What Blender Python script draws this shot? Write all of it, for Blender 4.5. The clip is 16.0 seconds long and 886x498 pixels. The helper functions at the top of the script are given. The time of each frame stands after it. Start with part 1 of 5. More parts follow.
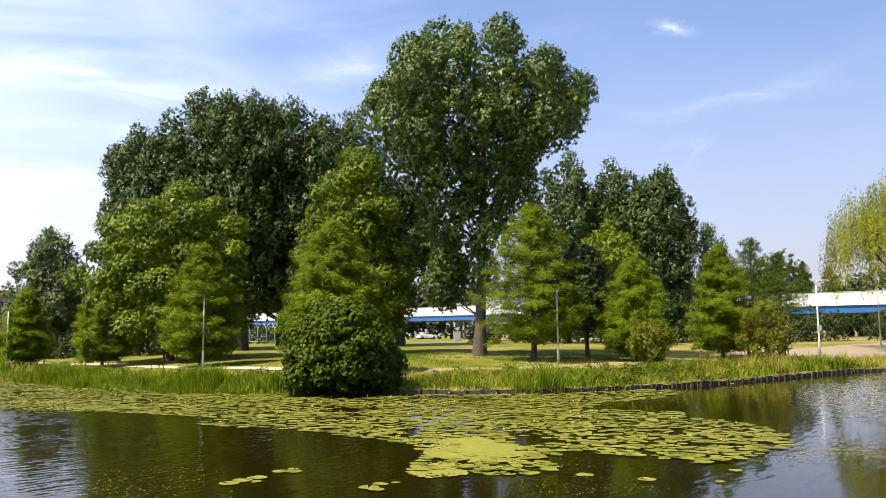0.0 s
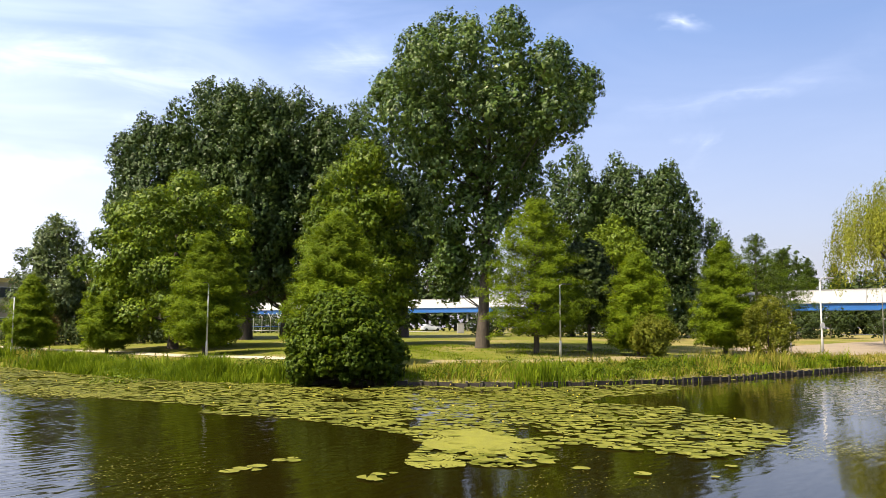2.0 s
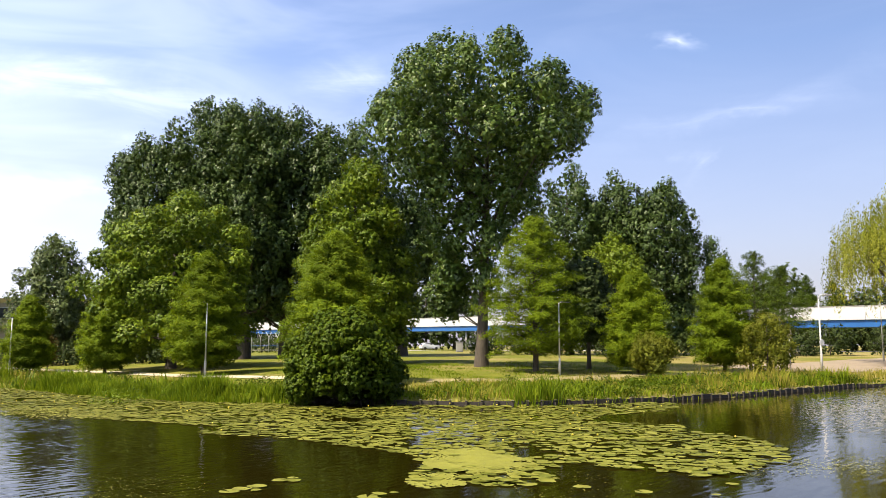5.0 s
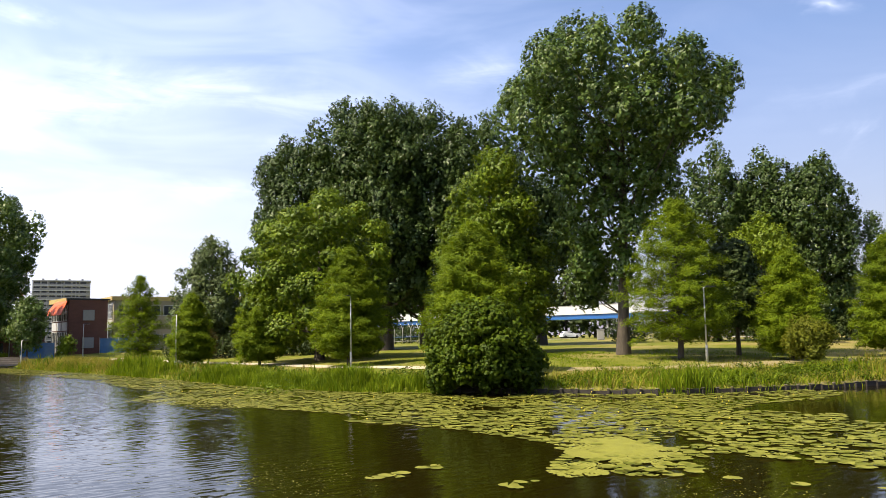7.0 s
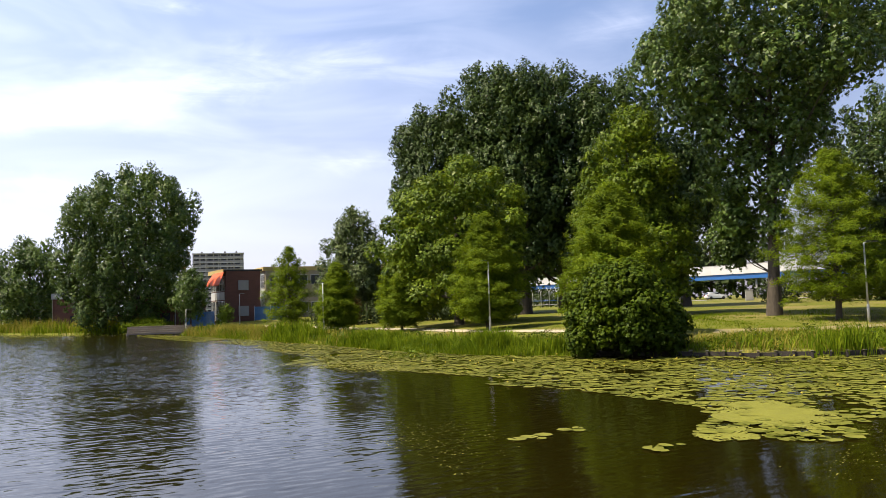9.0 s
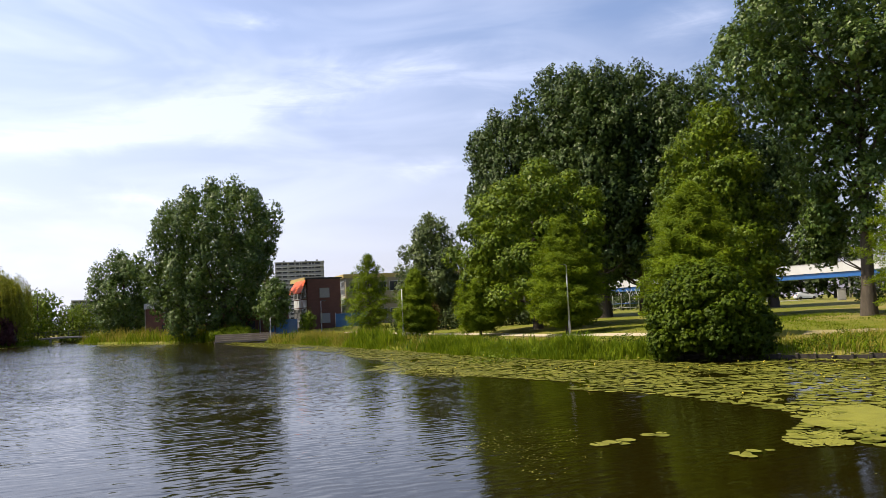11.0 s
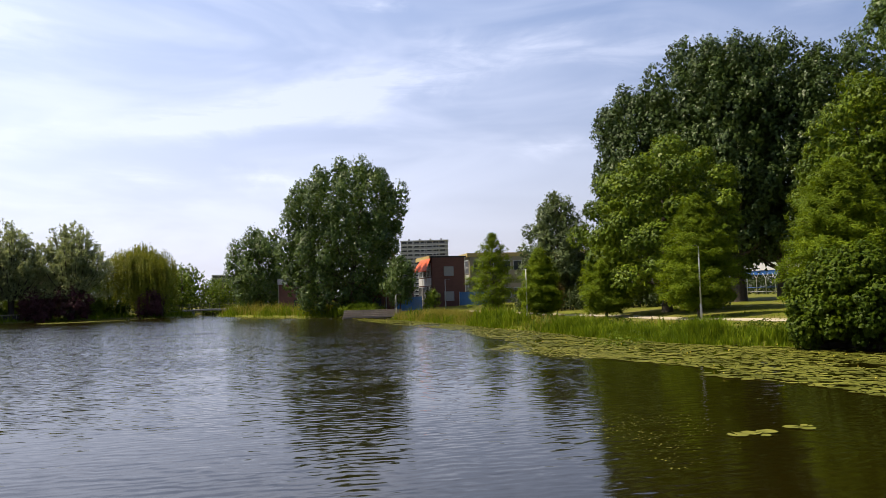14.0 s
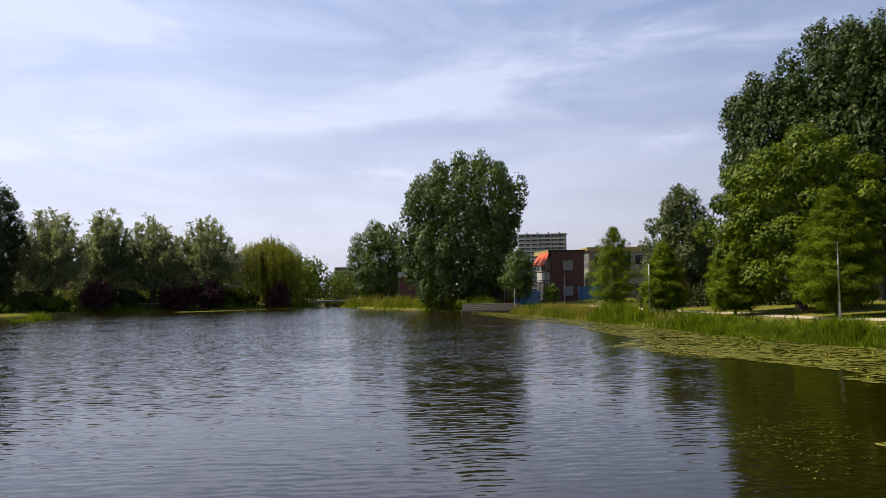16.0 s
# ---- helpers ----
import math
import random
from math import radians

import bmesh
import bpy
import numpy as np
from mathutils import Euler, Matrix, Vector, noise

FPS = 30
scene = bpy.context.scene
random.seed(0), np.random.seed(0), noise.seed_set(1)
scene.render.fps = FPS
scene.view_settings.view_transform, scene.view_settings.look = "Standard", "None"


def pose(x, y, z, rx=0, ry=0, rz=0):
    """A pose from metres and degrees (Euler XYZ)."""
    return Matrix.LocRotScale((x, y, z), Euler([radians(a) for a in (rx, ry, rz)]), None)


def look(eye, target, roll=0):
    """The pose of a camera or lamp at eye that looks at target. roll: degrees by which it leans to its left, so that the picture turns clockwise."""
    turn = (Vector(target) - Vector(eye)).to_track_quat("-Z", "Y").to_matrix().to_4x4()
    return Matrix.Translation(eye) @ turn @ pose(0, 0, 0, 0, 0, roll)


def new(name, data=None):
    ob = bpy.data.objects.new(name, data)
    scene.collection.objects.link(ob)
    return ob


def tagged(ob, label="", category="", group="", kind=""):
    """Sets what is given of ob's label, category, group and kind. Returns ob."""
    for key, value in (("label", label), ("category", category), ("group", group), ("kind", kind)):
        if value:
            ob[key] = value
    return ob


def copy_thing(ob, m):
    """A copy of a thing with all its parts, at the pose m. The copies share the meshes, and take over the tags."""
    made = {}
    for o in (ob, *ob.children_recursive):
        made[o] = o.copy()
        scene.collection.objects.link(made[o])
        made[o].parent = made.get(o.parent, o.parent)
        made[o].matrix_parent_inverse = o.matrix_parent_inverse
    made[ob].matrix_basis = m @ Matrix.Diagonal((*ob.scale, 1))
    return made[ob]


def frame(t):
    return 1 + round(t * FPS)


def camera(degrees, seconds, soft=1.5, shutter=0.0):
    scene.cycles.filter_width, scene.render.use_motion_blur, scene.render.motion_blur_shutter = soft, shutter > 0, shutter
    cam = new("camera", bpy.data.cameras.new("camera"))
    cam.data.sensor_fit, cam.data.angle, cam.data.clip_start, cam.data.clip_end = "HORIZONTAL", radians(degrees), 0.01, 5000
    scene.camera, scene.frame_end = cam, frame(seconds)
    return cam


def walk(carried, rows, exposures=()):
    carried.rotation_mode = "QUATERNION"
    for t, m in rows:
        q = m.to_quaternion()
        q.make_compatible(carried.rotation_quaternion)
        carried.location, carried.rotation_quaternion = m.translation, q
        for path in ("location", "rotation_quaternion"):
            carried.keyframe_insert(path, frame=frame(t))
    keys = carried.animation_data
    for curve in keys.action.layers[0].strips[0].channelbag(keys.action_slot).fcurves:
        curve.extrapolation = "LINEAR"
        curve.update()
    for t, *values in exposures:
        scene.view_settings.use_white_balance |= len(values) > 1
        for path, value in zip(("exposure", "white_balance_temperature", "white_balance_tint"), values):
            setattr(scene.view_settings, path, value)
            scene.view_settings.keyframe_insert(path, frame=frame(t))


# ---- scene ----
cam = camera(57.7, 16.0, soft=0.8)

PATH = [
    (0, (0.076, 0.213, 2.347), (0.076, 2.202, 2.561), -0.6),
    (0.5, (0.076, 0.184, 2.333), (0.07, 2.172, 2.55), -0.6),
    (1, (0.081, 0.177, 2.335), (0.065, 2.165, 2.552), -0.4),
    (1.5, (0.129, 0.143, 2.357), (0.126, 2.133, 2.559), -0.1),
    (2, (0.152, 0.114, 2.362), (0.139, 2.105, 2.556), 0.2),
    (2.5, (0.12, 0.153, 2.362), (0.106, 2.143, 2.558), 0.4),
    (3, (0.102, 0.186, 2.358), (0.099, 2.174, 2.572), 0.1),
    (5.5, (0.138, -0.007, 2.358), (0.124, 1.979, 2.598), -0.2),
    (6, (0.141, -0.064, 2.34), (0.106, 1.924, 2.561), -0.9),
    (6.5, (0.154, 0.004, 2.358), (-0.016, 1.985, 2.578), -1.3),
    (7, (0.198, 0.103, 2.345), (-0.149, 2.06, 2.562), -1.0),
    (7.5, (0.18, 0.06, 2.34), (-0.338, 1.982, 2.539), -1.0),
    (8, (0.204, 0.026, 2.359), (-0.42, 1.919, 2.528), -1.0),
    (8.5, (0.236, 0.001, 2.336), (-0.446, 1.874, 2.501), -0.7),
    (9, (0.213, 0.067, 2.335), (-0.464, 1.944, 2.473), -1.9),
    (11.5, (0.258, -0.078, 2.372), (-0.641, 1.702, 2.521), -2.2),
    (12, (0.211, -0.04, 2.379), (-0.719, 1.726, 2.501), -1.8),
    (12.5, (0.119, 0.024, 2.363), (-0.83, 1.781, 2.468), -2.4),
    (13, (0.046, 0.075, 2.377), (-0.962, 1.8, 2.473), -2.1),
    (13.5, (0.065, 0.067, 2.368), (-1.019, 1.744, 2.471), -1.8),
    (14, (0.074, 0.117, 2.353), (-1.047, 1.769, 2.471), -1.6),
    (14.5, (0.037, 0.121, 2.357), (-1.145, 1.732, 2.454), -1.4),
    (15, (-0.018, 0.045, 2.381), (-1.273, 1.6, 2.469), -1.3),
    (15.5, (0.129, -0.018, 2.39), (-1.199, 1.473, 2.492), -1.1),
    (16, (-0.031, 0.001, 2.407), (-1.381, 1.473, 2.515), -0.9),
]
walk(cam, [(t, look(eye, target, roll)) for t, eye, target, roll in PATH],
     exposures=[(0, 1.15), (6, 1.15), (7.5, 0.98), (9, 0.81), (12.5, 0.58), (14.5, 0.42), (16, 0.24)])

# ---- world, sun, exposure ----
SUN_AZ, SUN_EL = -123.0, 57.0        # degrees clockwise from +y, and above the horizon


WISPS = [(-27.6, 17.2, 13, 2.4, 2, 0.75), (-18, 16.6, 11, 2.2, -4, 0.6), (-26.0, 10.7, 6.5, 1.3, 1, 0.7), (-6.8, 18.5, 5, 2.8, 12, 0.5), (-22, 13.8, 4, 1.6, 10, 0.35),
         (16.1, 20.9, 2.1, 0.9, -25, 0.95), (21, 15.8, 14, 1.3, 10, 0.3), (17, 12.2, 1.6, 1.8, 30, 0.3), (-42, 14.2, 16, 3.0, 9, 0.7), (-46.5, 8.8, 6.5, 1.3, -7, 0.65),
         (-39.6, 20.3, 5, 1.3, -5, 0.6), (-63, 17.3, 9, 3.4, -12, 0.6), (-37, 15.3, 20, 2.2, 9, 0.45), (-54.6, 8.5, 5, 1.2, -4, 0.5), (-52, 12.5, 16, 2.4, 10, 0.5),
         (-66, 10.5, 12, 2.2, 5, 0.5), (-70, 20, 10, 3, -10, 0.6)]


def sky_world():
    w = bpy.data.worlds.new("sky")
    w.use_nodes = True
    nt = w.node_tree
    N, L = nt.nodes, nt.links
    N.clear()
    out, bg = N.new("ShaderNodeOutputWorld"), N.new("ShaderNodeBackground")
    sky = N.new("ShaderNodeTexSky")
    sky.sky_type, sky.sun_disc = "NISHITA", False
    sky.sun_elevation, sky.sun_rotation = radians(SUN_EL), radians(SUN_AZ)
    sky.air_density, sky.dust_density, sky.ozone_density = 1.0, 1.4, 1.6
    # thin high cloud: faint veils, and wisps each with a bearing, height, length, breadth, slope and strength in degrees
    co, sep = N.new("ShaderNodeTexCoord"), N.new("ShaderNodeSeparateXYZ")
    L.new(co.outputs["Generated"], sep.inputs[0])

    def math_node(op, a, b=None, clamp=False):
        n = N.new("ShaderNodeMath"); n.operation = op; n.use_clamp = clamp
        for k, v in enumerate((a, b)):
            if isinstance(v, (int, float)):
                n.inputs[k].default_value = v
            elif v is not None:
                L.new(v, n.inputs[k])
        return n.outputs[0]

    bearing = math_node("MULTIPLY", math_node("ARCTAN2", sep.outputs["X"], sep.outputs["Y"]), 57.2958)
    height = math_node("MULTIPLY", math_node("ARCSINE", sep.outputs["Z"]), 57.2958)
    com = N.new("ShaderNodeCombineXYZ")
    L.new(bearing, com.inputs[0]); L.new(height, com.inputs[1])

    def fibre(scale, detail, rough, slope, warp):
        mp = N.new("ShaderNodeMapping")
        mp.inputs["Rotation"].default_value = (0, 0, radians(slope))
        mp.inputs["Scale"].default_value = (*scale, 1)
        L.new(com.outputs[0], mp.inputs["Vector"])
        no = N.new("ShaderNodeTexNoise")
        for key, value in (("Scale", 1.0), ("Detail", detail), ("Roughness", rough), ("Distortion", warp)):
            no.inputs[key].default_value = value
        L.new(mp.outputs[0], no.inputs["Vector"])
        return no

    def soft(value, lo, hi):
        mr = N.new("ShaderNodeMapRange"); mr.interpolation_type = "SMOOTHSTEP"
        mr.inputs["From Min"].default_value, mr.inputs["From Max"].default_value = lo, hi
        L.new(value, mr.inputs["Value"])
        return mr.outputs[0]

    shift = fibre((0.11, 0.22), 5, 0.62, -8, 0.6)
    off = N.new("ShaderNodeVectorMath"); off.operation = "MULTIPLY_ADD"
    L.new(shift.outputs["Color"], off.inputs[0])
    off.inputs[1].default_value, off.inputs[2].default_value = (11, 4.0, 0), (-5.5, -2.0, 0)
    warped = N.new("ShaderNodeVectorMath"); warped.operation = "ADD"
    L.new(com.outputs[0], warped.inputs[0]); L.new(off.outputs[0], warped.inputs[1])
    streaks = None
    for az, el, length, breadth, slope, strength in WISPS:
        mp = N.new("ShaderNodeMapping"); mp.vector_type = "TEXTURE"
        mp.inputs["Location"].default_value = (az, el, 0)
        mp.inputs["Rotation"].default_value = (0, 0, radians(slope))
        mp.inputs["Scale"].default_value = (length, breadth, 1)
        L.new(warped.outputs[0], mp.inputs["Vector"])
        ball = N.new("ShaderNodeTexGradient"); ball.gradient_type = "QUADRATIC_SPHERE"
        L.new(mp.outputs[0], ball.inputs["Vector"])
        one = math_node("MULTIPLY", ball.outputs["Fac"], strength)
        streaks = one if streaks is None else math_node("ADD", streaks, one)
    grain = soft(fibre((0.12, 0.75), 6, 0.6, 9, 1.0).outputs["Fac"], 0.3, 0.72)
    streaks = math_node("MULTIPLY", streaks, math_node("ADD", math_node("MULTIPLY", grain, 0.75), 0.38))
    veil = math_node("MULTIPLY", soft(fibre((0.05, 0.16), 4, 0.55, 12, 0.8).outputs["Fac"], 0.38, 0.7), 0.34)
    # more of it towards the sun's side
    west = N.new("ShaderNodeMapRange")
    west.inputs["From Min"].default_value, west.inputs["From Max"].default_value = 12, -40
    west.inputs["To Min"].default_value, west.inputs["To Max"].default_value = 0.2, 1.35
    L.new(bearing, west.inputs["Value"])
    far_west = N.new("ShaderNodeMapRange")
    far_west.inputs["From Min"].default_value, far_west.inputs["From Max"].default_value = -6, -60
    far_west.inputs["To Min"].default_value, far_west.inputs["To Max"].default_value = 0.0, 0.5
    L.new(bearing, far_west.inputs["Value"])
    cover = math_node("ADD", math_node("ADD", streaks, far_west.outputs[0]), math_node("MULTIPLY", veil, west.outputs[0]), True)
    amount_out = math_node("MULTIPLY", cover, 0.56)
    haze = N.new("ShaderNodeMix"); haze.data_type = "RGBA"; haze.blend_type = "MULTIPLY"
    haze.inputs["Factor"].default_value = 1.0
    haze.inputs["B"].default_value = (1.22, 1.16, 1.27, 1)
    L.new(sky.outputs[0], haze.inputs["A"])
    low = N.new("ShaderNodeMapRange")
    low.inputs["From Min"].default_value, low.inputs["From Max"].default_value = 0.0, 0.34
    low.inputs["To Min"].default_value, low.inputs["To Max"].default_value = 0.75, 0.0
    L.new(sep.outputs["Z"], low.inputs["Value"])
    murk = N.new("ShaderNodeMix"); murk.data_type = "RGBA"
    L.new(low.outputs[0], murk.inputs["Factor"])
    L.new(haze.outputs["Result"], murk.inputs["A"])
    side = N.new("ShaderNodeMapRange")
    side.inputs["From Min"].default_value, side.inputs["From Max"].default_value = -8, -62
    L.new(bearing, side.inputs["Value"])
    tint = N.new("ShaderNodeMix"); tint.data_type = "RGBA"
    L.new(side.outputs[0], tint.inputs["Factor"])
    tint.inputs["A"].default_value, tint.inputs["B"].default_value = (3.3, 3.0, 3.6, 1), (5.25, 5.15, 6.4, 1)
    L.new(tint.outputs["Result"], murk.inputs["B"])
    mix = N.new("ShaderNodeMix"); mix.data_type = "RGBA"
    L.new(amount_out, mix.inputs["Factor"])
    L.new(murk.outputs["Result"], mix.inputs["A"])
    mix.inputs["B"].default_value = (8.3, 8.7, 10.4, 1)
    # the haze is brightest towards the sun's side
    glow = N.new("ShaderNodeMapRange")
    glow.inputs["From Min"].default_value, glow.inputs["From Max"].default_value = 28, -70
    glow.inputs["To Min"].default_value, glow.inputs["To Max"].default_value = 0.077, 0.105
    L.new(bearing, glow.inputs["Value"]); L.new(glow.outputs[0], bg.inputs["Strength"])
    L.new(mix.outputs["Result"], bg.inputs["Color"])
    L.new(bg.outputs[0], out.inputs[0])
    scene.world = w


sky_world()
sun_data = bpy.data.lights.new("sun", "SUN")
sun_data.energy, sun_data.angle, sun_data.color = 5.0, radians(0.6), (1.0, 0.875, 0.66)
sun = new("sun", sun_data)
_a, _e = radians(SUN_AZ), radians(SUN_EL)
SUN_DIR = Vector((math.sin(_a) * math.cos(_e), math.cos(_a) * math.cos(_e), math.sin(_e)))
sun.matrix_world = look(SUN_DIR * 300, (0, 0, 0))


# ---- materials ----
def base_mat(name):
    m = bpy.data.materials.new(name)
    m.use_nodes = True
    nt = m.node_tree
    return m, nt.nodes, nt.links, nt.nodes["Principled BSDF"], nt.nodes["Material Output"]


def noise_node(N, L, scale, detail=4, rough=0.55, vec=None, stretch=(1, 1, 1)):
    if vec is None:
        co = N.new("ShaderNodeTexCoord")
        vec = co.outputs["Object"]
    mp = N.new("ShaderNodeMapping")
    mp.inputs["Scale"].default_value = stretch
    L.new(vec, mp.inputs["Vector"])
    no = N.new("ShaderNodeTexNoise")
    no.inputs["Scale"].default_value, no.inputs["Detail"].default_value, no.inputs["Roughness"].default_value = scale, detail, rough
    L.new(mp.outputs[0], no.inputs["Vector"])
    return no.outputs["Fac"]


def ramp(N, L, fac, lo, hi, a, b):
    mr = N.new("ShaderNodeMapRange")
    mr.inputs["From Min"].default_value, mr.inputs["From Max"].default_value = lo, hi
    L.new(fac, mr.inputs["Value"])
    mix = N.new("ShaderNodeMix"); mix.data_type = "RGBA"
    L.new(mr.outputs[0], mix.inputs["Factor"])
    for key, c in (("A", a), ("B", b)):
        if isinstance(c, tuple):
            mix.inputs[key].default_value = (*c, 1)
        else:
            L.new(c, mix.inputs[key])
    return mix.outputs["Result"]


def bump(N, L, bsdf, fac, strength, dist):
    b = N.new("ShaderNodeBump")
    b.inputs["Strength"].default_value, b.inputs["Distance"].default_value = strength, dist
    L.new(fac, b.inputs["Height"])
    L.new(b.outputs[0], bsdf.inputs["Normal"])


def leaf_mat(name, c1, c2, trans=0.3, rough=0.5, blotch=0.35, spec=0.16, single=False):
    c1, c2 = (tuple(v * k for v, k in zip(c, (0.6, 0.6, 0.49))) for c in (c1, c2))
    m, N, L, P, out = base_mat(name)
    geo = N.new("ShaderNodeNewGeometry")
    pick = geo.outputs["Random Per Island"]
    if single:
        info = N.new("ShaderNodeObjectInfo")
        both = N.new("ShaderNodeMath"); both.operation = "ADD"
        L.new(pick, both.inputs[0]); L.new(info.outputs["Random"], both.inputs[1])
        wrap = N.new("ShaderNodeMath"); wrap.operation = "FRACT"
        L.new(both.outputs[0], wrap.inputs[0])
        pick = wrap.outputs[0]
    col = ramp(N, L, pick, 0, 1, c1, c2)
    dark = tuple(v * 0.6 for v in c1)
    big = noise_node(N, L, blotch, 3)
    col = ramp(N, L, big, 0.45, 0.75, col, dark)
    L.new(col, P.inputs["Base Color"])
    P.inputs["Roughness"].default_value = rough
    P.inputs["Specular IOR Level"].default_value = spec
    tr = N.new("ShaderNodeBsdfTranslucent")
    hs = N.new("ShaderNodeHueSaturation")
    hs.inputs["Hue"].default_value, hs.inputs["Value"].default_value = 0.488, 1.45
    L.new(col, hs.inputs["Color"]); L.new(hs.outputs[0], tr.inputs["Color"])
    mx = N.new("ShaderNodeMixShader"); mx.inputs[0].default_value = trans * 0.56
    L.new(P.outputs[0], mx.inputs[1]); L.new(tr.outputs[0], mx.inputs[2]); L.new(mx.outputs[0], out.inputs[0])
    return m


def plain_mat(name, col, rough=0.6, metal=0.0, var=0.25, scale=3.0, bump_s=0.1, stretch=(1, 1, 1), fine=30.0):
    m, N, L, P, out = base_mat(name)
    col = tuple(v * 0.7 for v in col)
    a = noise_node(N, L, scale, 4, stretch=stretch)
    b = noise_node(N, L, fine, 3, stretch=stretch)
    c = ramp(N, L, a, 0.3, 0.7, col, tuple(v * (1 - var) for v in col))
    c = ramp(N, L, b, 0.4, 0.8, c, tuple(min(1, v * (1 + var * 0.4)) for v in col))
    L.new(c, P.inputs["Base Color"])
    P.inputs["Roughness"].default_value, P.inputs["Metallic"].default_value = rough, metal
    if bump_s:
        bump(N, L, P, b, bump_s, 0.02)
    return m


def lawn_mat():
    m, N, L, P, out = base_mat("lawn")
    big, mid, fine = noise_node(N, L, 0.12, 4), noise_node(N, L, 0.9, 5), noise_node(N, L, 14, 4)
    c = ramp(N, L, mid, 0.35, 0.65, (0.098, 0.112, 0.01), (0.155, 0.155, 0.021))
    # browner and trodden towards the east
    sep = N.new("ShaderNodeSeparateXYZ")
    L.new(N.new("ShaderNodeTexCoord").outputs["Object"], sep.inputs[0])
    east = N.new("ShaderNodeMapRange")
    east.inputs["From Min"].default_value, east.inputs["From Max"].default_value = -8, 26
    east.inputs["To Min"].default_value, east.inputs["To Max"].default_value = -0.03, 0.12
    L.new(sep.outputs["X"], east.inputs["Value"])
    worn = N.new("ShaderNodeMath"); worn.operation = "ADD"
    L.new(big, worn.inputs[0]); L.new(east.outputs[0], worn.inputs[1])
    c = ramp(N, L, worn.outputs[0], 0.48, 0.68, c, (0.235, 0.185, 0.07))
    c = ramp(N, L, fine, 0.45, 0.75, c, (0.068, 0.082, 0.011))
    L.new(c, P.inputs["Base Color"])
    P.inputs["Roughness"].default_value = 0.85
    P.inputs["Specular IOR Level"].default_value = 0.107
    bump(N, L, P, fine, 0.7, 0.06)
    return m


def water_mat():
    m, N, L, P, out = base_mat("pond_water")
    co = N.new("ShaderNodeTexCoord")
    P.inputs["Base Color"].default_value = (0.009, 0.0068, 0.0006, 1)
    P.inputs["Roughness"].default_value, P.inputs["IOR"].default_value = 0.06, 1.333
    turn = N.new("ShaderNodeMapping"); turn.inputs["Rotation"].default_value = (0, 0, radians(-46))
    L.new(co.outputs["Object"], turn.inputs["Vector"])
    ripple = noise_node(N, L, 1.0, 2, 0.55, turn.outputs[0], (1.5, 6.0, 1))
    small = noise_node(N, L, 3.4, 2, 0.5, turn.outputs[0], (1.2, 3.0, 1))
    mask = noise_node(N, L, 0.06, 2, 0.5, co.outputs["Object"])
    # calm in the lee of the bank, ruffled by the wind out on the open pond
    sep = N.new("ShaderNodeSeparateXYZ"); L.new(co.outputs["Object"], sep.inputs[0])
    lee = N.new("ShaderNodeMath"); lee.operation = "MULTIPLY_ADD"
    L.new(sep.outputs["X"], lee.inputs[0]); lee.inputs[1].default_value = 0.03; L.new(mask, lee.inputs[2])
    east = N.new("ShaderNodeMath"); east.operation = "SUBTRACT"; east.inputs[1].default_value = 6.5
    L.new(sep.outputs["X"], east.inputs[0])
    past = N.new("ShaderNodeMath"); past.operation = "MAXIMUM"; past.inputs[1].default_value = 0.0
    L.new(east.outputs[0], past.inputs[0])
    both_ways = N.new("ShaderNodeMath"); both_ways.operation = "MULTIPLY_ADD"; both_ways.inputs[1].default_value = -0.085
    L.new(past.outputs[0], both_ways.inputs[0]); L.new(lee.outputs[0], both_ways.inputs[2])
    lee = both_ways
    amt = N.new("ShaderNodeMapRange")
    amt.inputs["From Min"].default_value, amt.inputs["From Max"].default_value = 0.5, -0.6
    amt.inputs["To Min"].default_value, amt.inputs["To Max"].default_value = 0.13, 1.1
    L.new(lee.outputs[0], amt.inputs["Value"])
    gust = noise_node(N, L, 0.13, 7, 0.72, turn.outputs[0], (1.0, 1.6, 1))
    gm = N.new("ShaderNodeMapRange")
    gm.inputs["From Min"].default_value, gm.inputs["From Max"].default_value = 0.3, 0.7
    gm.inputs["To Min"].default_value, gm.inputs["To Max"].default_value = 0.3, 1.7
    L.new(gust, gm.inputs["Value"])
    force = N.new("ShaderNodeMath"); force.operation = "MULTIPLY"
    L.new(amt.outputs[0], force.inputs[0]); L.new(gm.outputs[0], force.inputs[1])
    # trains of small waves, steeper on their lee side
    train = N.new("ShaderNodeTexWave")
    train.bands_direction = "Y"
    for key, value in (("Scale", 1.2), ("Distortion", 8.0), ("Detail", 2.0), ("Detail Scale", 1.1), ("Detail Roughness", 0.55)):
        train.inputs[key].default_value = value
    L.new(turn.outputs[0], train.inputs["Vector"])
    across, crest = (-0.719, 0.695, 0), (0.695, 0.719, 0)

    def slope(value, middle, size, way):
        k = N.new("ShaderNodeMath"); k.operation = "SUBTRACT"
        L.new(value, k.inputs[0]); k.inputs[1].default_value = middle
        v = N.new("ShaderNodeVectorMath"); v.operation = "SCALE"
        v.inputs[0].default_value = tuple(size * c for c in way)
        L.new(k.outputs[0], v.inputs["Scale"])
        return v.outputs[0]

    def channel(fac, k):
        c = N.new("ShaderNodeSeparateColor")
        L.new(fac.node.outputs["Color"], c.inputs[0])
        return c.outputs[k]

    total = None
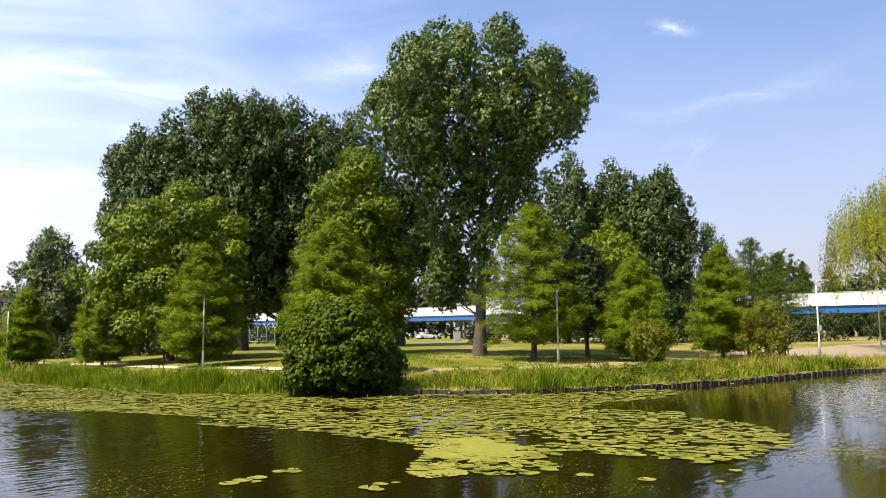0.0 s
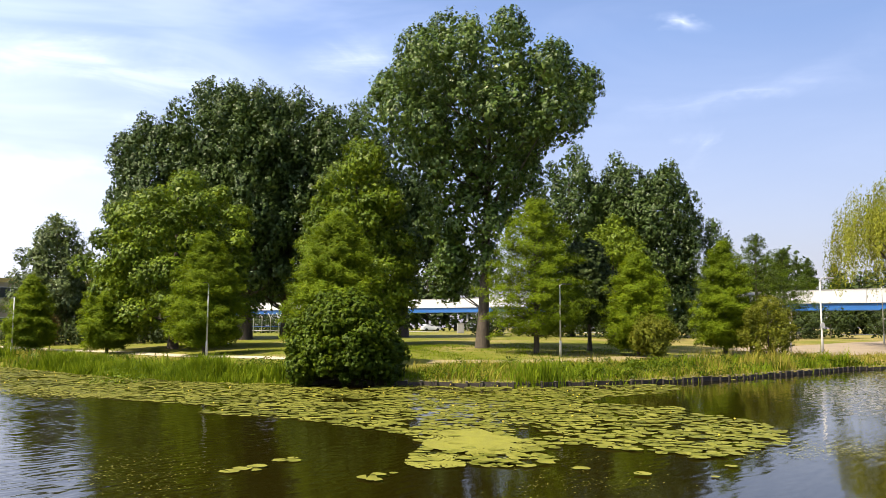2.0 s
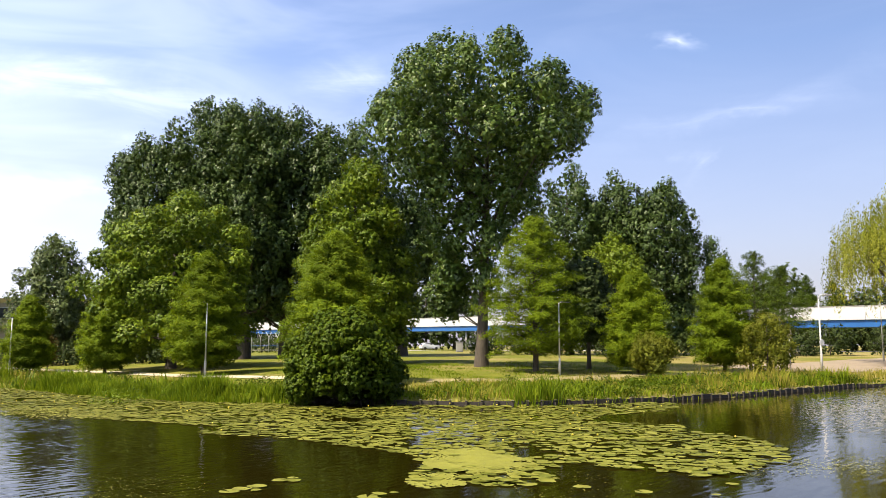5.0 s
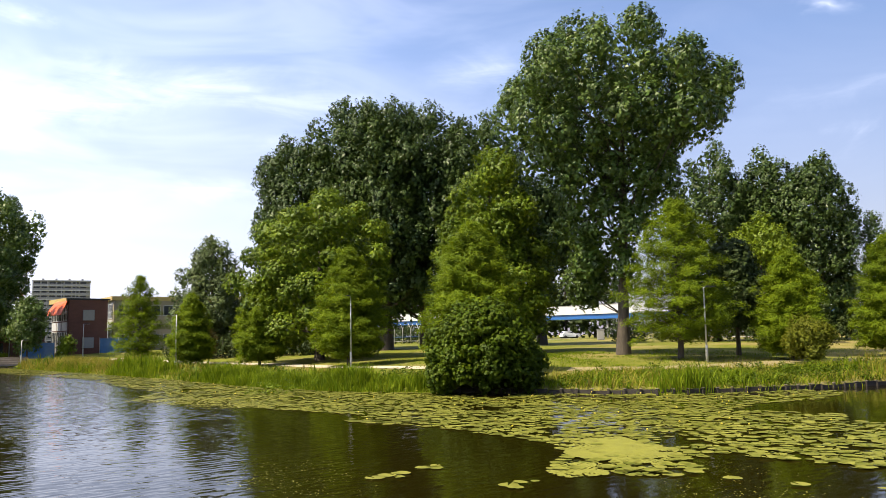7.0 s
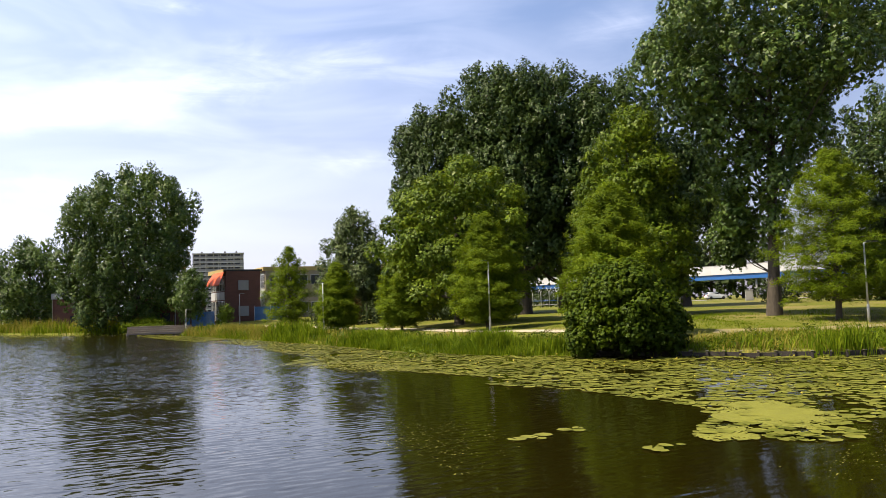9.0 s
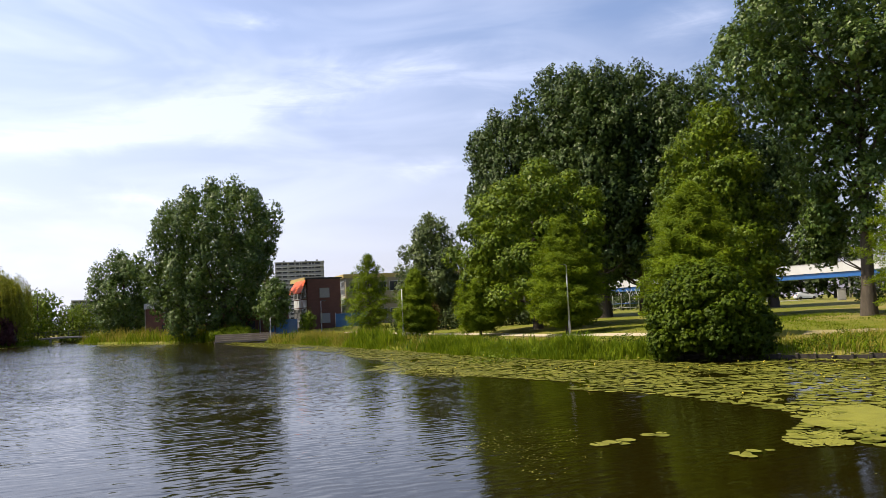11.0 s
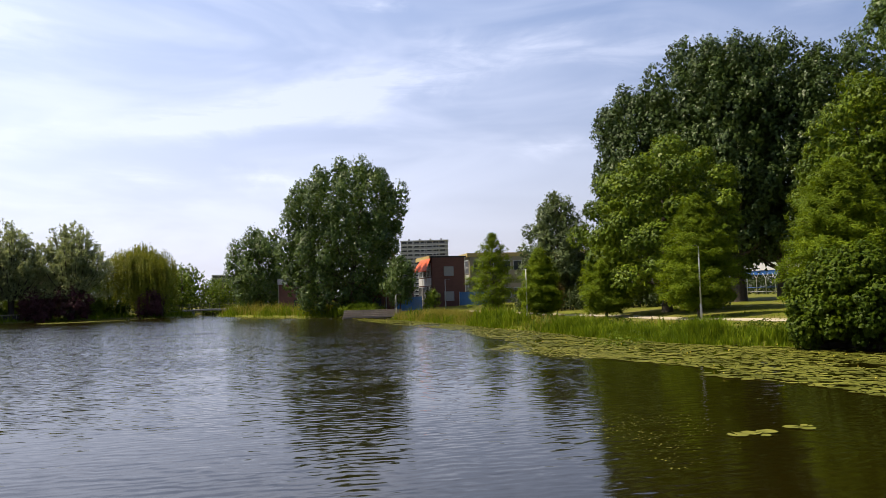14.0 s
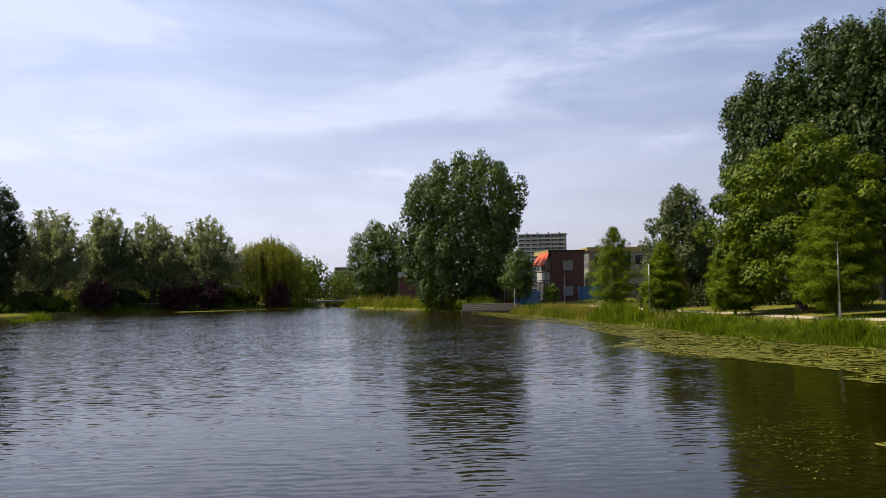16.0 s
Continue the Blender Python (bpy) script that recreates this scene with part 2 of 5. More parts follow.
    for value, middle, size, way in ((train.outputs["Fac"], 0.54, 0.13, across), (channel(ripple, 0), 0.55, 0.5, across), (channel(ripple, 1), 0.5, 0.16, crest),
                                     (channel(small, 0), 0.53, 0.3, across), (channel(small, 1), 0.5, 0.14, crest)):
        one = slope(value, middle, size, way)
        if total is None:
            total = one
            continue
        both = N.new("ShaderNodeVectorMath"); both.operation = "ADD"
        L.new(total, both.inputs[0]); L.new(one, both.inputs[1])
        total = both.outputs[0]
    scaled = N.new("ShaderNodeVectorMath"); scaled.operation = "SCALE"
    L.new(total, scaled.inputs[0]); L.new(force.outputs[0], scaled.inputs["Scale"])
    up = N.new("ShaderNodeVectorMath"); up.operation = "ADD"
    L.new(scaled.outputs[0], up.inputs[0]); up.inputs[1].default_value = (0, 0, 1)
    norm = N.new("ShaderNodeVectorMath"); norm.operation = "NORMALIZE"
    L.new(up.outputs[0], norm.inputs[0]); L.new(norm.outputs[0], P.inputs["Normal"])
    return m


M = dict(
    lawn=lawn_mat(), water=water_mat(),
    path=plain_mat("sandy_path", (0.6, 0.51, 0.36), 0.9, var=0.3, scale=1.2, bump_s=0.3),
    track=plain_mat("worn_dry_turf", (0.33, 0.27, 0.12), 0.95, var=0.4, scale=0.8, bump_s=0.5, fine=16),
    paving=plain_mat("brick_paving", (0.33, 0.26, 0.175), 0.85, var=0.3, scale=0.7, bump_s=0.3, fine=9),
    bark=plain_mat("grey_brown_bark", (0.1, 0.08, 0.058), 0.9, var=0.5, scale=2.5, bump_s=0.9, stretch=(1, 1, 0.25), fine=9),
    poplar=leaf_mat("poplar_leaf", (0.07, 0.15, 0.022), (0.235, 0.325, 0.076), 0.4, 0.4, spec=0.3),
    poplar_dark=leaf_mat("dark_poplar_leaf", (0.056, 0.11, 0.022), (0.148, 0.212, 0.06), 0.32, 0.42, spec=0.22),
    lime=leaf_mat("lime_leaf", (0.1, 0.185, 0.01), (0.325, 0.425, 0.034), 0.42, 0.46, spec=0.16),
    young_lime=leaf_mat("young_lime_leaf", (0.17, 0.265, 0.014), (0.35, 0.45, 0.036), 0.42, 0.46, spec=0.16),
    cypress=leaf_mat("cypress_needle", (0.132, 0.218, 0.004), (0.275, 0.365, 0.008), 0.52, 0.7),
    shrub=leaf_mat("shrub_leaf", (0.052, 0.102, 0.004), (0.145, 0.202, 0.01), 0.32, 0.5, spec=0.09),
    yellow_shrub=leaf_mat("yellowish_shrub_leaf", (0.142, 0.18, 0.01), (0.265, 0.268, 0.024), 0.45, 0.6),
    willow=leaf_mat("willow_leaf", (0.235, 0.28, 0.022), (0.42, 0.435, 0.05), 0.58, 0.55),
    grey_willow=leaf_mat("grey_willow_leaf", (0.31, 0.38, 0.16), (0.6, 0.66, 0.36), 0.58, 0.5),
    oak=leaf_mat("oak_leaf", (0.12, 0.175, 0.06), (0.25, 0.315, 0.14), 0.45, 0.42, spec=0.25),
    far_leaf=leaf_mat("distant_leaf", (0.05, 0.085, 0.02), (0.1, 0.135, 0.04), 0.28, 0.55, 0.15),
    purple=leaf_mat("purple_leaf", (0.1, 0.036, 0.048), (0.24, 0.09, 0.115), 0.3, 0.5),
    reed=leaf_mat("reed_blade", (0.135, 0.228, 0.008), (0.325, 0.41, 0.022), 0.54, 0.6, 0.9, spec=0.08),
    dry_grass=leaf_mat("tall_dry_grass", (0.265, 0.285, 0.03), (0.56, 0.46, 0.12), 0.5, 0.8, 0.6, spec=0.05),
    brown_twigs=leaf_mat("brown_withered_leaf", (0.16, 0.1, 0.04), (0.3, 0.2, 0.08), 0.25, 0.7, spec=0.05),
    pad=leaf_mat("lily_pad", (0.17, 0.188, 0.024), (0.305, 0.3, 0.06), 0.1, 0.6, 0.5, spec=0.1, single=True),
    weed=plain_mat("duckweed", (0.24, 0.24, 0.012), 0.9, var=0.25, scale=2.5, bump_s=0.3, fine=40),
    flower=plain_mat("yellow_petal", (0.75, 0.6, 0.05), 0.5, var=0.1, bump_s=0),
    timber=plain_mat("tarred_timber", (0.05, 0.04, 0.03), 0.85, var=0.4, scale=2, bump_s=0.4, stretch=(1, 1, 3)),
    deck=plain_mat("weathered_decking", (0.3, 0.25, 0.19), 0.8, var=0.35, scale=1.5, bump_s=0.4),
    galv=plain_mat("galvanised_steel", (0.62, 0.61, 0.58), 0.55, 0.15, var=0.15, scale=2, bump_s=0.03),
    dark_metal=plain_mat("dark_metal", (0.06, 0.06, 0.065), 0.5, 0.6, var=0.2, bump_s=0.03),
    white=plain_mat("white_panel", (0.68, 0.68, 0.67), 0.5, var=0.08, scale=0.4, bump_s=0.02),
    blue=plain_mat("blue_girder", (0.02, 0.13, 0.42), 0.45, var=0.2, scale=0.5, bump_s=0.02),
    pale=plain_mat("pale_concrete", (0.55, 0.54, 0.53), 0.8, var=0.15, scale=0.3, bump_s=0.05),
    concrete=plain_mat("concrete", (0.42, 0.41, 0.39), 0.85, var=0.25, scale=1.2, bump_s=0.2),
    brick=plain_mat("brown_brick", (0.2, 0.085, 0.06), 0.85, var=0.3, scale=1.0, bump_s=0.3, fine=14, stretch=(1, 1, 3)),
    beige=plain_mat("beige_panel", (0.4, 0.34, 0.235), 0.6, var=0.12, scale=0.8, bump_s=0.05),
    ochre=plain_mat("ochre_fascia", (0.62, 0.47, 0.16), 0.6, var=0.15, scale=0.8, bump_s=0.05),
    orange=plain_mat("orange_canvas", (0.85, 0.13, 0.03), 0.7, var=0.1, scale=3, bump_s=0.1),
    blue_net=plain_mat("blue_screen", (0.1, 0.27, 0.55), 0.7, var=0.35, scale=1.5, bump_s=0.2),
    blind=plain_mat("grey_blind", (0.45, 0.43, 0.4), 0.6, var=0.15, bump_s=0.05, stretch=(1, 1, 12)),
    roof=plain_mat("roof_tile", (0.14, 0.07, 0.05), 0.8, var=0.3, scale=1, bump_s=0.3),
    car_paint=plain_mat("white_car_paint", (0.75, 0.76, 0.78), 0.25, var=0.03, bump_s=0),
    tyre=plain_mat("tyre_rubber", (0.02, 0.02, 0.02), 0.8, var=0.2, bump_s=0.1),
    lens=plain_mat("red_lens", (0.4, 0.02, 0.02), 0.3, var=0.05, bump_s=0),
)


def glass_mat():
    m, N, L, P, out = base_mat("window_glass")
    c = ramp(N, L, noise_node(N, L, 0.6, 2), 0.3, 0.7, (0.02, 0.025, 0.03), (0.06, 0.065, 0.07))
    L.new(c, P.inputs["Base Color"])
    P.inputs["Roughness"].default_value = 0.06
    return m


M["glass"] = glass_mat()
M["blue_net"].node_tree.nodes["Principled BSDF"].inputs["Alpha"].default_value = 0.8


# ---- mesh helpers ----
def mesh_np(name, verts, faces, mat, smooth=False):
    """A mesh from arrays: faces of one size, or several arrays of faces."""
    me = bpy.data.meshes.new(name)
    groups = faces if isinstance(faces, list) else [faces]
    groups = [np.asarray(f, dtype=np.int32) for f in groups if len(f)]
    verts = np.asarray(verts, dtype=np.float32)
    loops = np.concatenate([f.ravel() for f in groups])
    sizes = np.concatenate([np.full(len(f), f.shape[1], dtype=np.int32) for f in groups])
    starts = np.concatenate([[0], np.cumsum(sizes)[:-1]]).astype(np.int32)
    me.vertices.add(len(verts)); me.vertices.foreach_set("co", verts.ravel())
    me.loops.add(len(loops)); me.loops.foreach_set("vertex_index", loops)
    me.polygons.add(len(sizes)); me.polygons.foreach_set("loop_start", starts); me.polygons.foreach_set("loop_total", sizes)
    if smooth:
        me.polygons.foreach_set("use_smooth", np.ones(len(sizes), dtype=bool))
    me.update(calc_edges=True)
    me.validate()
    me.materials.append(mat)
    return me


def part_np(name, verts, faces, mat, parent=None, label="", smooth=False):
    ob = new(name, mesh_np(name, verts, faces, mat, smooth))
    ob.parent = parent
    return tagged(ob, label)


def part(name, bm, mat, parent=None, label="", smooth=False):
    me = bpy.data.meshes.new(name)
    bmesh.ops.recalc_face_normals(bm, faces=bm.faces)
    bm.to_mesh(me); bm.free()
    if smooth:
        for p in me.polygons:
            p.use_smooth = True
    me.materials.append(mat)
    ob = new(name, me)
    ob.parent = parent
    return tagged(ob, label)


def empty(name, m, label, category, group="", kind=""):
    ob = new(name)
    ob.matrix_world = m
    return tagged(ob, label, category, group, kind)


def box(bm, x0, x1, y0, y1, z0, z1, bevel=0.0):
    r = bmesh.ops.create_cube(bm, size=1, matrix=Matrix.Translation(((x0 + x1) / 2, (y0 + y1) / 2, (z0 + z1) / 2)) @ Matrix.Diagonal((x1 - x0, y1 - y0, z1 - z0, 1)))
    if bevel:
        es = list({e for v in r["verts"] for e in v.link_edges})
        bmesh.ops.bevel(bm, geom=es, offset=bevel, segments=1, affect="EDGES")


def box_part(name, dims, mat, parent=None, label="", bevel=0.0):
    bm = bmesh.new()
    box(bm, *dims, bevel=bevel)
    return part(name, bm, mat, parent, label)


def tubes(lines, sides=6):
    """Tapered tubes, each a list of (point, radius), as one pair of arrays."""
    V, F, n = [], [], 0
    for line in lines:
        P = np.array([p for p, _ in line], dtype=float)
        R = [r for _, r in line]
        T = np.gradient(P, axis=0)
        T /= np.linalg.norm(T, axis=1)[:, None] + 1e-9
        ref = np.array((1.0, 0.13, 0.07)) if abs(T[0][2]) > 0.6 else np.array((0.0, 0.0, 1.0))
        a = np.arange(sides) * 2 * np.pi / sides
        for p, r, t in zip(P, R, T):
            u = np.cross(t, ref); u /= np.linalg.norm(u) + 1e-9
            w = np.cross(t, u)
            V.append(p + r * (np.cos(a)[:, None] * u + np.sin(a)[:, None] * w))
        for k in range(len(P) - 1):
            b = n + k * sides
            i = np.arange(sides); j = (i + 1) % sides
            F.append(np.stack([b + i, b + j, b + sides + j, b + sides + i], 1))
        n += len(P) * sides
    return np.concatenate(V), np.concatenate(F)


def unit(v):
    return v / (np.linalg.norm(v, axis=-1, keepdims=True) + 1e-9)


def leaf_quads(rng, pos, nor, length, width, way=None):
    """Folded diamond leaves at pos, facing nor."""
    n = len(pos)
    way = rng.normal(size=(n, 3)) if way is None else way
    t = unit(way - nor * np.sum(way * nor, 1, keepdims=True))
    s = np.cross(nor, t)
    k = (rng.uniform(0.65, 1.25, n))[:, None]
    a, b = pos - t * length * k * 0.5, pos + t * length * k * 0.5 - nor * length * 0.1
    mid = pos + nor * width * 0.18 - t * length * 0.06
    l, r = mid + s * width * k * 0.5, mid - s * width * k * 0.5
    V = np.stack([a, l, b, r], 1).reshape(-1, 3)
    return V, np.arange(4 * n).reshape(n, 4)


def needles(rng, pos, nor, length, width, way):
    """Three-cornered leaves or slim pointed sprays."""
    n = len(pos)
    t = unit(way - nor * np.sum(way * nor, 1, keepdims=True))
    s = np.cross(nor, t)
    k = rng.uniform(0.6, 1.35, n)[:, None]
    V = np.stack([pos - t * length * k * 0.4 + s * width * 0.5, pos - t * length * k * 0.4 - s * width * 0.5, pos + t * length * k * 0.6], 1).reshape(-1, 3)
    return V, np.arange(3 * n).reshape(n, 3)


# ---- the pond's outline and the lie of the land ----
MAIN_SHORE = [(110, 50), (75, 52), (40, 51), (26, 48.1), (23.1, 46.6), (19.2, 43), (17.1, 41.2), (13.4, 37.8), (10.2, 35.7), (6.9, 33.7), (3.2, 32.2),
              (-1.1, 33), (-6.7, 34.1), (-10.9, 35.4), (-16.7, 39.3), (-22.3, 44.2), (-30.5, 51.3), (-41.2, 60), (-53.5, 69.3), (-57.3, 76.0), (-63.2, 73.9), (-67, 77.2),
              (-82, 81.8), (-96.4, 87.2), (-111.5, 94), (-119, 104), (-127, 114)]
FAR_SHORE = [(-136, 110), (-129, 103), (-120, 96), (-119.5, 88), (-122, 80), (-126, 72), (-128, 63), (-127, 53), (-122, 46), (-118, 39), (-115, 30), (-113, 18)]
NEAR_SHORE = [(-105, -2), (-30, 0.6), (0, 2.2), (40, 2), (110, 2)]
POND = np.array(MAIN_SHORE + FAR_SHORE + NEAR_SHORE, dtype=float)


def shore_distance(x, y):
    """Metres from the water's edge; below zero on the water."""
    x, y = np.asarray(x, dtype=float), np.asarray(y, dtype=float)
    best, inside = np.full(x.shape, 1e9), np.zeros(x.shape, dtype=bool)
    for (ax, ay), (bx, by) in zip(POND, np.roll(POND, -1, axis=0)):
        dx, dy = bx - ax, by - ay
        k = np.clip(((x - ax) * dx + (y - ay) * dy) / (dx * dx + dy * dy), 0, 1)
        best = np.minimum(best, np.hypot(x - ax - k * dx, y - ay - k * dy))
        cross = (ay > y) != (by > y)
        inside ^= cross & (x < dx * (y - ay) / (dy if dy else 1e-9) + ax)
    return np.where(inside, -best, best)


def land(x, y):
    """The height of the ground."""
    d = shore_distance(x, y)
    z = np.interp(d, [-6, -1, -0.3, 0.15, 3, 8, 14, 25, 45, 90, 250], [-1.2, -0.8, -0.4, 0.24, 0.38, 0.58, 0.88, 1.22, 1.5, 1.55, 1.4])
    return z + np.where(d > 4, 0.05 * np.sin(np.asarray(x) * 0.31 + 1) * np.sin(np.asarray(y) * 0.23), 0)


def ground_at(x, y):
    return float(land(np.array([x]), np.array([y]))[0])


def grid_ground():
    xs = np.unique(np.concatenate([np.arange(-160, 115, 1.0), np.arange(-32, 30, 0.5), np.geomspace(115, 2600, 14), -np.geomspace(160, 2600, 14)]))
    ys = np.unique(np.concatenate([np.arange(-12, 135, 1.0), np.arange(30, 52, 0.5), np.geomspace(135, 2600, 14), -np.geomspace(12, 2600, 12)]))
    X, Y = np.meshgrid(xs, ys, indexing="ij")
    V = np.stack([X, Y, land(X, Y)], -1).reshape(-1, 3)
    ny = len(ys)
    i, j = np.meshgrid(np.arange(len(xs) - 1), np.arange(ny - 1), indexing="ij")
    a = (i * ny + j).ravel()
    ob = part_np("ground", V, np.stack([a, a + ny, a + ny + 1, a + 1], 1), M["lawn"], smooth=True)
    tagged(ob, "sunlit lawn with dry yellow patches round the pond", "lawn", kind="structure")


grid_ground()
bm = bmesh.new()
bm.faces.new([bm.verts.new((x, y, 0)) for x, y in ((-165, -8), (120, -8), (120, 140), (-165, 140))])
tagged(part("water", bm, M["water"]), "dark brown-green pond water with fine ripples", "water", kind="structure")


def smooth_line(points, step=1.0):
    P = np.array(points, dtype=float)
    s = np.concatenate([[0], np.cumsum(np.hypot(*np.diff(P, axis=0).T))])
    t = np.arange(0, s[-1], step)
    Q = np.stack([np.interp(t, s, P[:, k]) for k in (0, 1)], 1)
    for _ in range(3):
        Q[1:-1] = 0.25 * Q[:-2] + 0.5 * Q[1:-1] + 0.25 * Q[2:]
    return Q


def strip(name, points, w, mat, label, category, lift=0.03):
    Q = smooth_line(points)
    T = unit(np.gradient(Q, axis=0))
    Nn = np.stack([-T[:, 1], T[:, 0]], 1)
    ks = np.linspace(-w / 2, w / 2, 4)
    V = []
    for q, n in zip(Q, Nn):
        for k in ks:
            p = q + n * k
            V.append((p[0], p[1], 0))
    V = np.array(V)
    V[:, 2] = land(V[:, 0], V[:, 1]) + lift
    i, j = np.meshgrid(np.arange(len(Q) - 1), np.arange(3), indexing="ij")
    a = (i * 4 + j).ravel()
    ob = part_np(name, V, np.stack([a, a + 4, a + 5, a + 1], 1), mat, smooth=True)
    return tagged(ob, label, category, kind="structure")


def offset(points, d):
    Q = smooth_line(points, 2.0)
    for _ in range(6):
        Q[1:-1] = 0.25 * Q[:-2] + 0.5 * Q[1:-1] + 0.25 * Q[2:]
    T = unit(np.gradient(Q, axis=0))
    return Q + np.stack([T[:, 1], -T[:, 0]], 1) * d


WAY = offset(MAIN_SHORE[2:20], 8.2)
strip("path", WAY[WAY[:, 0] < -2.0], 1.4, M["path"], "pale sandy footpath along the grassy bank", "path")
strip("path", WAY[WAY[:, 0] >= -2.5], 2.2, M["track"], "worn dry grass track along the bank", "path", 0.025)
strip("pavement", [(22, 56), (30, 62), (42, 72), (60, 88), (90, 110)], 7.5, M["paving"], "reddish-brown paved path widening across the grass", "pavement", 0.045)
strip("road", [(-120, 175), (-40, 152), (10, 146), (60, 112), (110, 60)], 6, M["concrete"], "grey road behind the lawn under the viaduct", "road", 0.05)


# ---- trees ----
PROFILE = dict(
    tall=[(0, 0.2), (0.1, 0.3), (0.3, 0.4), (0.48, 0.7), (0.64, 0.96), (0.84, 1.0), (0.95, 0.74), (1, 0.4)],
    round=[(0, 0.5), (0.2, 0.92), (0.45, 1.0), (0.7, 0.84), (0.88, 0.52), (1, 0.08)],
    dome=[(0, 0.75), (0.3, 1.0), (0.6, 0.95), (0.8, 0.75), (0.93, 0.45), (1, 0.1)],
    cone=[(0, 0.7), (0.1, 1.0), (0.4, 0.78), (0.7, 0.42), (0.9, 0.16), (1, 0.03)],
    column=[(0, 0.6), (0.25, 1.0), (0.6, 0.95), (0.85, 0.6), (1, 0.1)],
    oval=[(0, 0.6), (0.2, 1.0), (0.5, 0.86), (0.75, 0.56), (0.92, 0.26), (1, 0.05)],
    broad=[(0, 0.7), (0.3, 1.0), (0.68, 0.98), (0.86, 0.8), (0.96, 0.52), (1, 0.2)],
    leaning=[(0, 0.58), (0.12, 0.78), (0.42, 1.0), (0.75, 0.96), (0.9, 0.64), (1, 0.15)],
    peak=[(0, 0.8), (0.2, 1.0), (0.45, 0.92), (0.7, 0.68), (0.88, 0.4), (1, 0.12)],
    spire=[(0, 0.6), (0.25, 0.95), (0.6, 1.0), (0.82, 0.72), (0.93, 0.42), (1, 0.12)],
    bush=[(0, 0.86), (0.2, 0.98), (0.45, 1.0), (0.7, 0.84), (0.88, 0.55), (1, 0.12)],
)


def clump_centres(rng, z0, z1, R, profile, n, inner=0.3, lump=0.2, power=0.6):
    us, rs = zip(*profile)
    out = []
    ph = rng.uniform(0, 6.28, 6)
    while len(out) < n:
        u = rng.random()
        r = np.interp(u, us, rs)
        if rng.random() > r:
            continue
        a = rng.uniform(0, 2 * np.pi)
        k = 1 + lump * (np.sin(2 * a + ph[0] + 3 * u) * 0.5 + np.sin(3 * a + ph[1] - 7 * u) * 0.5 + np.sin(5 * a + 11 * u + ph[2]) * 0.35)
        q = rng.uniform(inner, 1) ** power * r * R * k
        out.append((q * np.cos(a), q * np.sin(a), z0 + u * (z1 - z0)))
    return np.array(out)


def lobe_centres(rng, z0, z1, R, profile, n, inner=0.5, lump=0.2, power=0.5):
    """Centres of the crown's lobes, spread so that each stands clear of the next."""
    P = clump_centres(rng, z0, z1, R, profile, n * 10, inner, lump, power)
    pick = [0]
    d = np.linalg.norm(P - P[0], axis=1)
    k = rng.uniform(0.75, 1.0, len(P))
    while len(pick) < n:
        i = int(np.argmax(d * k))
        pick.append(i)
        d = np.minimum(d, np.linalg.norm(P - P[i], axis=1))
    return P[pick]


def lobe_leaves(rng, C, per, lobe, length, width, stretch=1.0, up=0.45, twig=0.5, spike=0.5, bunch=8, core=60):
    """Leaves on short twigs all over the lobes, and larger sprays that close each lobe's heart."""
    rad = lobe * rng.uniform(0.68, 1.25, len(C))
    n = int(len(C) * per * 1.55) // bunch
    at = rng.choice(len(C), n, p=rad ** 2 / np.sum(rad ** 2))
    out = unit(C[at] * np.array((1, 1, 0)))
    d = unit(rng.normal(size=(n, 3)) + out * 0.6 + np.array((0, 0, 0.45)))
    base = C[at] + d * (rad[at] * rng.uniform(0.74, 1.0, n))[:, None] * np.array((1, 1, stretch))
    axis = unit(d * 0.8 + np.array((0, 0, spike)) + rng.normal(size=d.shape) * 0.3)
    tl = twig * rng.uniform(0.3, 0.9, n) * np.where(rng.random(n) < 0.1, 1.9, 1.0)
    i = np.repeat(np.arange(n), bunch)
    f = rng.uniform(-0.2, 1.0, len(i))
    e = unit(rng.normal(size=(len(i), 3)))
    pos = base[i] + axis[i] * (tl[i] * f)[:, None] + e * (0.3 * tl[i] * (1.1 - 0.6 * f))[:, None]
    nor = unit(d[i] * 0.85 + e * 0.3 + np.array((0, 0, up)) + rng.normal(size=e.shape) * 0.2)
    way = e * 0.6 + axis[i] * 0.5 + np.array((0, 0, -0.3)) + rng.normal(size=e.shape) * 0.35
    V, F = needles(rng, pos, nor, length * 0.82, width * 0.9, way)
    h = np.repeat(np.arange(len(C)), core)
    e = unit(rng.normal(size=(len(h), 3)))
    pos = C[h] + e * (rad[h] * rng.uniform(0.3, 0.74, len(h)))[:, None] * np.array((1, 1, stretch))
    W, G = needles(rng, pos, unit(e + rng.normal(size=e.shape) * 0.35), lobe * 0.36, lobe * 0.3, rng.normal(size=e.shape))
    return np.concatenate([V, W]), np.concatenate([F, G + len(V)])


